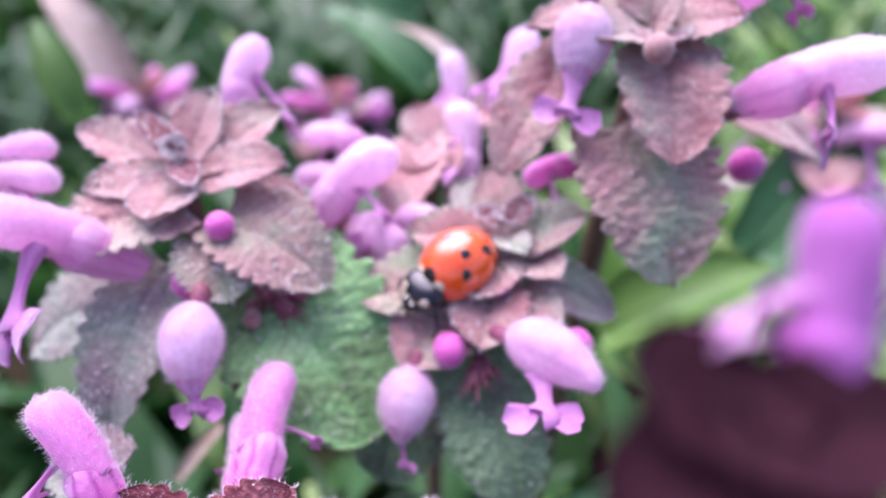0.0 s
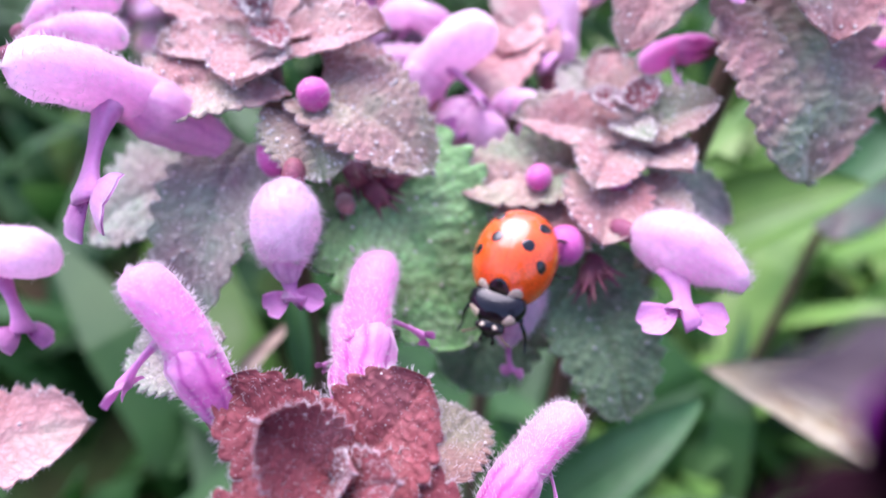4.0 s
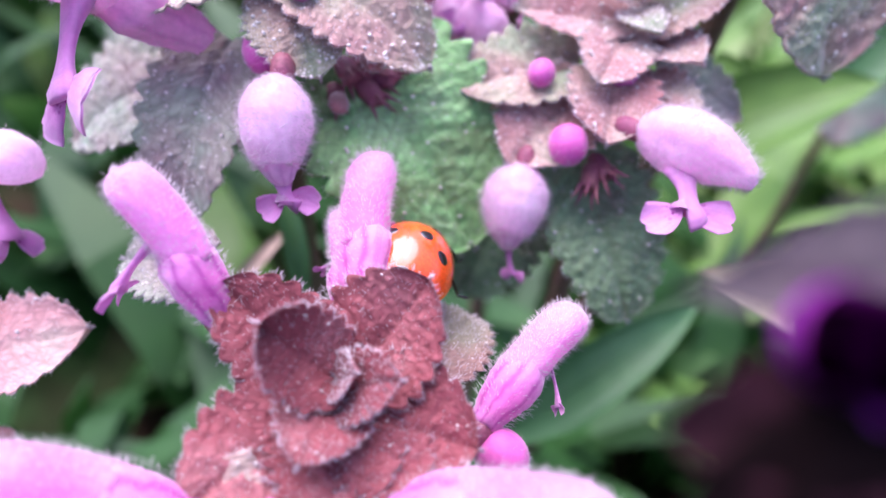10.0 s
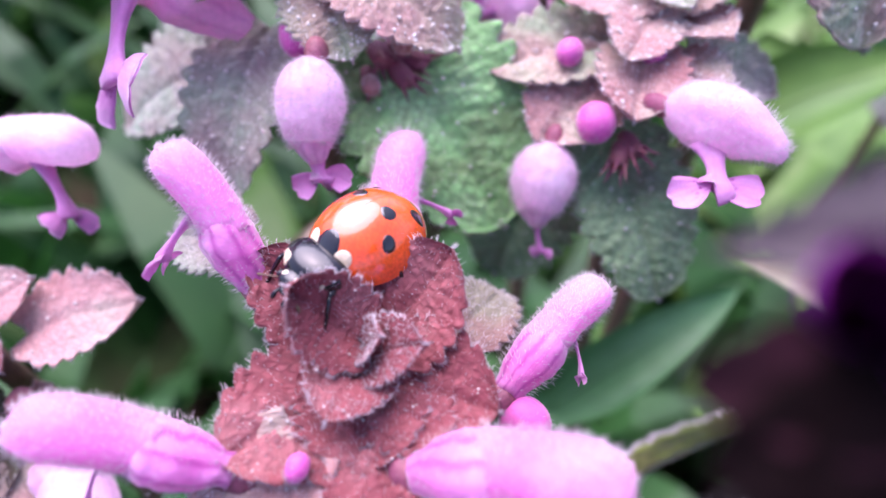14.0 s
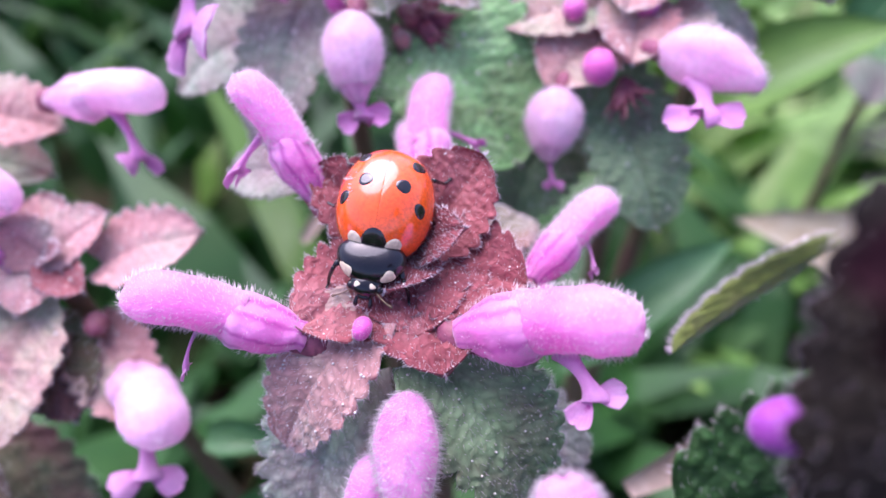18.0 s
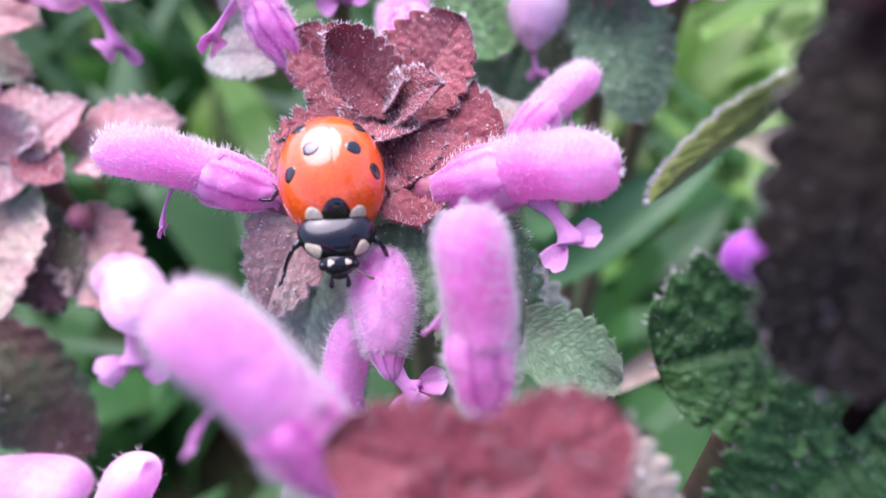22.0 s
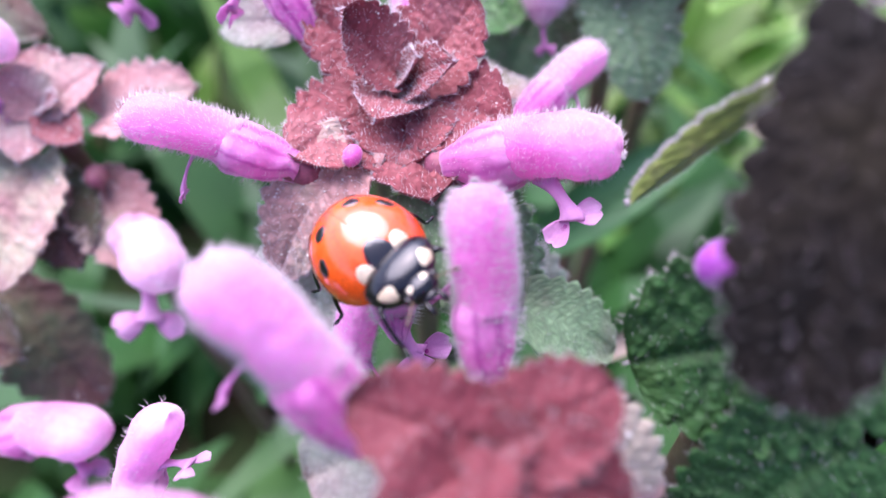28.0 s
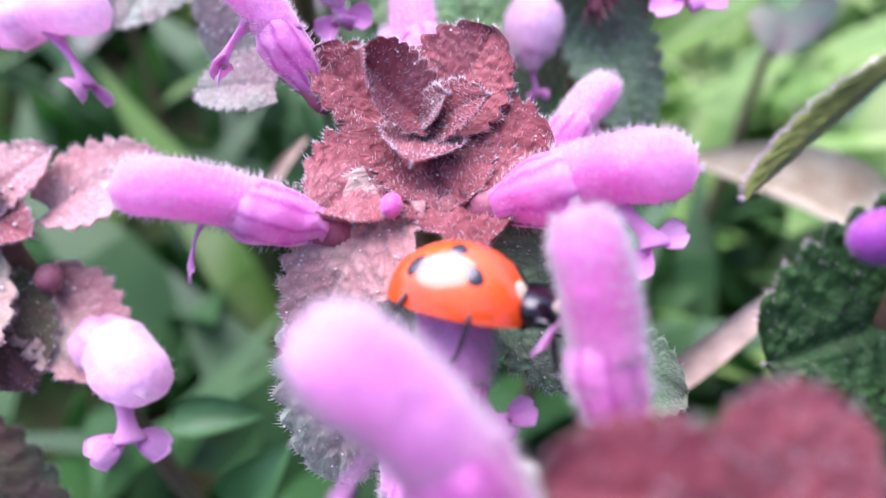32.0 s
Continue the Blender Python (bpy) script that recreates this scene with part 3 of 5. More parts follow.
def coats():
    """Every plant's coat of fine hairs and its pollen grains, each one part."""
    rng = np.random.default_rng(5)
    for root, rows in HAIRS.values():
        h = np.array(rows)
        p, w, ln, th = h[:, :3], h[:, 3:6], h[:, 6:7], h[:, 7:8]
        w = w / np.linalg.norm(w, axis=1, keepdims=True)
        s = np.cross(w, rng.uniform(-1, 1, w.shape))
        s = s / np.linalg.norm(s, axis=1, keepdims=True) * th
        t = np.cross(w, s)
        droop = rng.uniform(-0.25, 0.25, w.shape) * ln
        vs = np.stack([p + s, p - 0.5 * s + 0.87 * t, p - 0.5 * s - 0.87 * t, p + w * ln + droop], 1).reshape(-1, 3)
        k = 4 * np.arange(len(h))[:, None]
        fs = np.concatenate([k + [0, 1, 3], k + [1, 2, 3], k + [2, 0, 3]]).tolist()
        tagged(part("fur", (vs, fs), HAIR, root, "fine white hairs"), kind="stuff")
    for root, vs, fs in SPECKS.values():
        tagged(part("pollen", (vs, fs), POLLEN, root, "pale specks of pollen"), kind="stuff")


def nettle(at, top, label, seed, size=1.0, leafs=(RED_LEAF, MAUVE_LEAF, GREY_LEAF), flowers=6, turn=0.0, lean=(0, 0), fine=0.7, hairs=30, petals=None, skip=()):
    """A whole red dead-nettle: whorls of leaf pairs under a small rosette, flowers between the upper whorls."""
    random.seed(seed)
    at, top = np.asarray(at, float), np.asarray(top, float)
    pl = thing("dead_nettle", (at[0], at[1], 0), label, "wild flower", "dead nettles")
    stem(pl, [at, at * 0.6 + top * 0.4 + (lean[0], lean[1], 0), top], 0.9 * size)
    for k, (drop, length, tilt, mat) in enumerate(((0, 3.6, 0.75, 0), (0.8, 5.6, 0.4, 0), (2.6, 8.0, 0.12, 1), (5.6, 10.5, -0.15, 1), (10, 13.0, -0.35, 2), (17, 15.0, -0.45, 2))):
        for side in (0, 1):
            g = turn + k * 1.45 + side * math.pi + random.uniform(-0.2, 0.2)
            out = np.array([math.cos(g), math.sin(g), tilt + random.uniform(-0.1, 0.1)])
            b = top - (0, 0, drop * size) + out * 0.8 * size
            ln = length * size * random.uniform(0.88, 1.1)
            leaf(pl, b, b + unit(out) * ln, ln * random.uniform(0.78, 0.92), leafs[mat], up=(0, -0.1, 1), hairs=hairs, specks=8, fine=fine)
    for k in range(flowers):
        if k in skip:
            continue
        g = turn + 0.6 + k * 2 * math.pi / max(1, flowers) + random.uniform(-0.25, 0.25)
        out = np.array([math.cos(g), math.sin(g), random.uniform(0.15, 0.75)])
        b = top - (0, 0, random.uniform(3.5, 7) * size) + out * 1.5 * size
        t = b + unit(out) * random.uniform(9, 12) * size
        lp = b + unit(out * (1, 1, 0.2)) * 9 * size - (0, 0, 3.5 * size)
        flower(pl, b, t, lp, 1.35 * size, petals or (PETAL if k % 2 else PALE_PETAL), hairs=hairs, calyx=fine > 0.6)
    return pl


# ---- plant A: the tall rosette behind, with the flower that hangs to the front ----
def plant_a():
    random.seed(11)
    c = np.array((-19.02, 41.37, 127.07))
    pl = thing("dead_nettle", (c[0], c[1] + 3, 0), "red dead-nettle with a dusty mauve top rosette and pale pink flowers", "wild flower", "dead nettles")
    stem(pl, [(c[0] - 2, c[1] + 6, 0), (c[0] - 1, c[1] + 5, 60), c - (0, 0, 1)], 1.1)
    for b, t, w, m in (
        ((c + (0, 1, -1)), (-27.55, 44.96, 128.82), 4.6, MAUVE_LEAF), ((c + (0, 0, -1)), (-24.86, 38.80, 126.84), 4.4, MAUVE_LEAF),
        ((c + (0, 1, -1)), (-12.40, 46.75, 129.69), 5.6, MAUVE_LEAF), ((c + (1, 0, -1)), (-10.94, 39.79, 128.30), 4.8, MAUVE_LEAF),
        ((c + (0, 2, 0)), (-17.86, 47.48, 130.77), 4.4, MAUVE_LEAF), ((c + (0, -1, -1)), (-19.31, 35.36, 126.20), 5.0, MAUVE_LEAF),
        ((c + (0, 0, 1)), (-22.18, 43.66, 130.47), 2.0, RED_LEAF), ((c + (0, 0, 0.5)), (-17.02, 38.47, 127.24), 2.2, RED_LEAF),
        ((c + (0, 0, 1)), (-18.69, 41.86, 129.59), 1.8, RED_LEAF), ((c + (0, 0, 1)), (-20.03, 42.17, 129.15), 1.6, RED_LEAF),
    ):
        leaf(pl, b, t, w, m, arch=0.05, cup=0.25, hairs=190, specks=36, fine=1.3)
    for b, t, w, m, ar in (
        ((-18.21, 38.90, 125.20), (-26.80, 35.15, 125.01), 7.2, MAUVE_LEAF, 0.14), ((-15.40, 38.45, 124.53), (-7.79, 35.00, 122.10), 7.6, OLIVE_LEAF, 0.22),
        ((-16.23, 36.94, 124.08), (-14.00, 32.96, 121.75), 6.0, OLIVE_LEAF, 0.1), ((-14.92, 39.76, 124.69), (-9.38, 40.39, 123.84), 6.5, MAUVE_LEAF, 0.1),
        ((-20.27, 38.29, 120.71), (-23.36, 27.93, 114.31), 7.0, GREY_LEAF, 0.2), ((-13.43, 38.86, 119.78), (-4.65, 29.82, 111.73), 13.5, GREEN_LEAF, 0.12),
        ((-23.79, 39.48, 117.12), (-32.49, 36.74, 114.84), 9.0, GREY_LEAF, 0.2),
    ):
        leaf(pl, b, t, w, m, arch=ar, cup=0.12, hairs=220, specks=110, teeth=9, fine=1.9, relief=0.85, blunt=0.46)
    flower(pl, (-15.95, 32.60, 121.80), (-15.70, 28.10, 117.80), (-15.30, 26.96, 116.44), 2.15, PALE_PETAL, bend=0.1, spread=1.15, hairs=900, bulb=True, side=(1, 0, 0.3))
    flower(pl, (-20.98, 36.03, 121.83), (-29.48, 31.43, 128.43), (-26.21, 27.64, 121.02), 2.1, PALE_PETAL, bend=0.1, spread=1.5, hairs=900, calyx=False)
    flower(pl, (-33.04, 40.24, 127.19), (-27.21, 40.27, 129.02), (-27.74, 36.74, 125.57), 1.15, PALE_PETAL, hairs=900)
    flower(pl, (-33.09, 38.47, 126.35), (-26.40, 38.03, 127.48), (-25.60, 35.26, 125.17), 1.3, PALE_PETAL, hairs=900)
    flower(pl, (-17.60, 51.52, 126.02), (-15.42, 56.64, 131.83), (-12.45, 51.11, 125.41), 1.9, PALE_PETAL, hairs=900)
    bud(pl, (-15.10, 36.57, 125.32), (0.1, -1, 0), 1.0, 2.0)
    bud(pl, (-17.37, 35.00, 122.10), (0.2, -1, -0.6), 1.25, 2.6)
    bud(pl, (-13.36, 34.21, 119.14), (0.3, -1, 0), 0.6, 1.6, MAUVE_LEAF)
    bud(pl, (-11.34, 35.58, 121.18), (0.3, -1, 0.2), 0.7, 1.6, MAUVE_LEAF)
    for at, way in (((-12.94, 36.54, 119.71), (0.5, -1, -0.1)), ((-11.51, 35.82, 118.61), (0.8, -0.8, -0.4)), ((-13.70, 35.30, 118.35), (0.2, -1, -0.6)), ((-12.13, 37.34, 119.60), (0.7, -0.9, 0.3)), ((-10.67, 37.08, 118.98), (1, -0.6, 0))):
        calyx_cup(pl, at, way, 1.15)
    return pl


def plant_b():
    random.seed(12)
    c = np.array((4.47, 40.51, 121.99))
    pl = thing("dead_nettle", (c[0] + 1, c[1] + 4, 0), "red dead-nettle with a compact rosette and dark green lower leaves", "wild flower", "dead nettles")
    stem(pl, [(c[0] + 2, c[1] + 6, 0), (c[0] + 2, c[1] + 5, 60), c - (0, 0, 1)], 1.1)
    for b, t, w, m in (
        (c + (0, 1, -1), (4.20, 46.32, 124.90), 4.6, MAUVE_LEAF), (c + (1, 0, -1), (10.47, 40.13, 124.21), 4.6, OLIVE_LEAF),
        (c + (0, 0, -1), (-2.62, 40.57, 122.42), 5.0, MAUVE_LEAF), (c + (1, 0, -2), (8.27, 35.91, 121.47), 4.6, MAUVE_LEAF),
        (c + (0, -1, -1), (2.03, 34.76, 120.54), 4.8, MAUVE_LEAF), (c + (0, 0, 0), (5.92, 37.52, 122.44), 2.8, OLIVE_LEAF),
        (c + (0, 0, 1), (2.26, 40.98, 123.94), 2.0, RED_LEAF), (c + (0.5, 0, 1), (6.83, 41.99, 124.62), 2.2, RED_LEAF),
        (c + (0, 0, 1), (4.17, 39.97, 123.65), 1.6, OLIVE_LEAF),
        ((3.71, 37.73, 119.49), (2.55, 32.05, 118.18), 6.0, MAUVE_LEAF), ((4.87, 37.00, 118.70), (8.22, 33.73, 118.93), 4.6, MAUVE_LEAF),
        ((1.68, 38.85, 119.13), (-6.20, 36.99, 118.81), 6.5, OLIVE_LEAF), ((2.00, 37.43, 118.27), (-3.06, 32.56, 116.15), 7.2, MAUVE_LEAF),
        ((7.01, 39.43, 118.59), (13.74, 39.11, 115.53), 5.2, GREY_LEAF), (c + (0, 2, -1), (1.24, 46.52, 123.43), 5.0, GREY_LEAF),
    ):
        leaf(pl, b, t, w, m, arch=0.08, cup=0.2, hairs=180, specks=44, fine=1.3)
    for b, t, w, m, ar in (
        ((1.52, 36.13, 114.43), (5.96, 27.53, 106.98), 8.6, DEEP_LEAF, 0.12), ((-1.33, 37.40, 111.13), (-5.61, 31.68, 104.23), 9.0, DEEP_LEAF, 0.15),
    ):
        leaf(pl, b, t, w, m, arch=ar, cup=0.1, hairs=180, specks=40, teeth=9, fine=1.9, relief=1.2, blunt=0.42)
    flower(pl, (-1.90, 32.90, 115.70), (-2.90, 29.00, 112.00), (-2.46, 28.09, 110.06), 2.1, PALE_PETAL, bend=0.08, spread=0.62, hairs=900, bulb=True)
    flower(pl, (4.26, 32.89, 118.49), (9.72, 27.92, 118.71), (6.20, 25.71, 116.85), 2.15, PALE_PETAL, bend=0.1, spread=1.2, hairs=900, bulb=True, mouth=0.5, side=(1, 0, 0.1))
    bud(pl, (0.49, 32.94, 117.55), (-0.1, -1, -0.3), 1.2, 2.6)
    bud(pl, (-1.01, 36.86, 119.85), (-0.3, -1, 0.1), 0.85, 2.0)
    bud(pl, (9.28, 33.26, 117.72), (0.4, -1, -0.3), 1.1, 2.4)
    bud(pl, (-0.94, 40.29, 117.95), (-0.6, -1, 0), 0.9, 2.0)
    bud(pl, (4.08, 37.03, 119.80), (0.1, -1, 0.0), 0.85, 1.8)
    for at, way in (((3.00, 33.00, 115.46), (0.5, -1, -0.1)), ((2.22, 32.41, 115.07), (-0.3, -0.9, -0.4)), ((1.13, 35.72, 116.90), (0.2, -1, -0.6))):
        calyx_cup(pl, at, way, 1.0)
    return pl


def plant_c():
    random.seed(13)
    c = np.array((15.33, 47.89, 134.95))
    pl = thing("dead_nettle", (c[0] + 1, c[1] + 4, 0), "red dead-nettle with broad drooping mauve leaves and pink flowers", "wild flower", "dead nettles")
    stem(pl, [(c[0] - 5, c[1] + 8, 0), (c[0] - 4, c[1] + 6, 70), c - (0, 0, 1)], 1.3)
    for b, t, w, m in (
        (c + (0, 0, 0), (6.39, 47.56, 136.24), 5.5, MAUVE_LEAF), (c + (1, 0, 0), (21.49, 46.75, 136.83), 6.0, MAUVE_LEAF), (c + (0, 0, 1), (14.07, 50.70, 139.11), 5.0, MAUVE_LEAF),
        (c + (0, 0, 0), (16.70, 46.80, 138.71), 5.0, MAUVE_LEAF), (c + (0, -1, 0), (10.58, 43.81, 136.06), 4.5, MAUVE_LEAF), (c + (0, -1, 0), (15.17, 43.49, 135.58), 4.5, MAUVE_LEAF),
        ((15.96, 47.54, 134.43), (16.06, 38.99, 128.91), 8.2, MAUVE_LEAF), ((9.67, 48.19, 133.61), (3.94, 41.37, 127.07), 6.0, MAUVE_LEAF),
    ):
        leaf(pl, b, t, w, m, arch=0.12, cup=0.18, hairs=160, specks=34, fine=1.3)
    leaf(pl, (13.09, 44.96, 128.82), (17.28, 36.21, 121.21), 11.5, OLIVE_LEAF, arch=0.2, cup=0.1, hairs=200, specks=50, teeth=9, fine=1.8, blunt=0.45)
    leaf(pl, (24.75, 53.15, 126.66), (35.46, 53.32, 123.32), 9.0, MAUVE_LEAF, arch=0.2, cup=0.1, hairs=60, specks=8)
    flower(pl, (10.30, 47.10, 137.30), (9.30, 43.70, 132.60), (8.30, 41.10, 130.20), 2.2, PALE_PETAL, bend=0.05, spread=1.2, hairs=500, bulb=True, side=(1, 0, -0.1))
    flower(pl, (21.19, 44.84, 130.43), (31.27, 42.53, 134.15), (26.10, 38.99, 128.91), 2.3, PALE_PETAL, bend=0.08)
    flower(pl, (20.76, 51.44, 134.85), (31.90, 53.93, 138.55), (28.56, 51.44, 134.85), 1.8, PALE_PETAL)
    flower(pl, (11.41, 45.21, 125.62), (6.64, 45.10, 123.66), (9.00, 42.36, 123.17), 1.2, PETAL)
    bud(pl, (14.43, 42.77, 135.41), (0, -1, -0.2), 1.0, 2.0, MAUVE_LEAF)
    bud(pl, (24.75, 47.02, 124.72), (0, -1, -0.2), 1.5, 2.6)
    return pl


def plant_middle():
    """The plant between the two rosettes, its flowers seen over the green leaf."""
    random.seed(14)
    c = np.array((-1.24, 53.60, 123.75))
    pl = thing("dead_nettle", (c[0], c[1] + 3, 0), "red dead-nettle behind, with a cluster of pink flowers", "wild flower", "dead nettles")
    stem(pl, [(c[0], c[1] + 6, 0), (c[0], c[1] + 4, 60), c - (0, 0, 1)], 1.1)
    for t, w in (((-2.31, 56.44, 126.17), 5.0), ((2.46, 56.35, 124.24), 5.0), ((-3.14, 49.46, 122.97), 5.0), ((0.29, 48.91, 122.16), 5.0), ((4.75, 59.16, 124.83), 5.0), ((-4.44, 45.55, 120.75), 6.0)):
        leaf(pl, c, t, w, PALE_MAUVE_LEAF, arch=0.08, cup=0.2, hairs=40, specks=8, fine=0.8)
    flower(pl, (-11.26, 45.60, 119.04), (-3.82, 46.63, 125.92), (-3.97, 42.42, 121.48), 2.2, PALE_PETAL, bend=0.1, spread=0.9)
    flower(pl, (-7.75, 45.02, 119.97), (-3.52, 40.98, 119.34), (-7.75, 41.48, 120.08), 2.0, PALE_PETAL, bend=0.08)
    flower(pl, (1.07, 49.98, 120.17), (0.83, 55.69, 126.84), (-0.93, 48.64, 121.75), 1.9, PALE_PETAL)
    flower(pl, (0.06, 61.33, 120.89), (0.24, 66.26, 128.21), (-1.39, 61.69, 123.23), 1.5, PALE_PETAL)
    flower(pl, (4.20, 58.54, 123.91), (7.92, 64.66, 131.20), (3.59, 58.81, 126.10), 1.9, PALE_PETAL)
    flower(pl, (-6.93, 53.17, 123.11), (-12.72, 53.55, 123.67), (-11.58, 52.16, 121.61), 1.5, PALE_PETAL)
    flower(pl, (-8.33, 50.69, 121.22), (-13.16, 50.41, 120.80), (-11.38, 49.27, 119.12), 1.4, PALE_PETAL)
    flower(pl, (-3.89, 44.43, 120.88), (-0.41, 43.32, 121.03), (-2.00, 42.31, 119.52), 1.2, PALE_PETAL)
    return pl


def plant_d():
    """The red rosette on which the beetle climbs in the middle of the clip."""
    random.seed(15)
    c = np.array((-11.65, 16.52, 116.24))
    pl = thing("dead_nettle", (c[0], c[1] + 2, 0), "red dead-nettle with a furry wine-red rosette ringed by bright pink flowers", "wild flower", "dead nettles")
    stem(pl, [(c[0], c[1] + 5, 0), (c[0], c[1] + 4, 60), c - (0, 0, 1.5)], 1.2)
    for b, t, w, m, ar, cu in (
        (c + (0, 0.3, 0.3), (-14.81, 17.18, 120.30), 3.2, RED_LEAF, -0.05, 0.35), (c + (0.3, -0.2, 0), (-8.94, 15.60, 118.67), 2.4, RED_LEAF, 0.15, 0.2),
        (c + (0, -0.4, -0.3), (-12.64, 12.67, 117.12), 3.0, RED_LEAF, 0.1, 0.2), (c + (0, 0.2, 0.4), (-10.48, 16.00, 118.42), 1.6, RED_LEAF, 0, 0.3),
        (c + (0.2, 0.6, -0.6), (-7.60, 20.40, 119.25), 4.6, RED_LEAF, 0.0, 0.25), (c + (-0.4, -0.6, -0.8), (-17.20, 11.45, 115.64), 4.8, RED_LEAF, 0.05, 0.12),
        (c + (-0.4, 0.6, -0.8), (-17.08, 20.32, 118.78), 3.8, RED_LEAF, 0.0, 0.2), (c + (0.4, -0.5, -1.0), (-5.60, 13.85, 116.31), 4.6, RED_LEAF, 0.1, 0.15),
        (c + (0, -0.8, -1.2), (-11.16, 11.35, 115.34), 4.4, RED_LEAF, 0.12, 0.15), (c + (0.4, -0.8, -1.6), (-9.68, 9.39, 114.96), 5.0, RED_LEAF, 0.1, 0.15),
    ):
        leaf(pl, b, t, w * 1.38, m, arch=ar, cup=cu, hairs=150, specks=14, fine=1.5, grain=0.8)
    for b, t, w, m, ar in (
        ((-13.91, 12.48, 115.22), (-18.82, 7.73, 110.03), 5.8, MAUVE_LEAF, 0.18), ((-10.26, 11.60, 113.30), (-4.05, 6.82, 106.77), 7.6, DEEP_LEAF, 0.18),
        ((-15.30, 12.24, 110.37), (-18.22, 4.65, 102.31), 7.5, GREY_LEAF, 0.2), ((-8.10, 19.29, 113.22), (-4.96, 24.74, 111.28), 5.0, DUSTY_LEAF, 0.1),
        ((-8.74, 12.34, 108.33), (-0.44, 11.55, 101.16), 6.0, GREY_LEAF, 0.1), ((-19.92, 24.85, 114.61), (-24.92, 25.84, 114.34), 5.0, GREY_LEAF, 0.1),
    ):
        leaf(pl, b, t, w, m, arch=ar, cup=0.1, hairs=240, specks=70, teeth=8, fine=1.7, relief=1.15, blunt=0.45, grain=0.9)
    flower(pl, (-17.02, 19.30, 117.16), (-21.77, 23.29, 122.57), (-22.06, 19.36, 118.14), 1.5, PETAL, bend=0.06, hairs=1300)
    flower(pl, (-5.11, 16.46, 113.19), (0.45, 22.27, 114.32), (-1.01, 16.44, 112.28), 1.45, PETAL, bend=0.04, spread=0.5, hairs=1300)
    flower(pl, (-16.83, 11.46, 114.62), (-25.40, 11.44, 117.66), (-22.80, 9.36, 114.05), 1.65, PETAL, bend=0.05, spread=0.5, hairs=1300)
    flower(pl, (-8.90, 11.65, 114.76), (-0.71, 9.17, 117.69), (-2.42, 6.88, 115.10), 2.05, PETAL, bend=0.07, spread=0.9, hairs=1300, side=(1, 0, 0.6))
    flower(pl, (-11.44, 9.21, 113.48), (-11.00, 3.32, 110.75), (-9.29, 2.47, 109.79), 1.75, PETAL, bend=0.06, spread=1.2, hairs=1300, bulb=True, side=(1, 0, 0), calyx=False)
    flower(pl, (-14.41, 0.30, 102.92), (-12.80, 7.22, 110.45), (-11.43, 1.85, 105.37), 1.45, PETAL, bend=0.05, spread=0.5, hairs=1300)
    flower(pl, (-11.00, 21.04, 115.59), (-10.60, 31.03, 117.35), (-7.60, 26.24, 115.38), 1.75, PETAL, bend=0.03, spread=0.5, hairs=1300)
    flower(pl, (-11.70, 20.89, 114.81), (-12.90, 28.20, 115.60), (-13.90, 24.80, 114.38), 1.25, PETAL, bend=0.03, spread=0.4, hairs=1300)
    bud(pl, (-4.33, 15.53, 112.39), (0.7, -0.6, -0.1), 1.25, 2.6)
    bud(pl, (-13.72, 11.32, 115.90), (-0.2, -1, 0), 0.48, 1.3)
    return pl


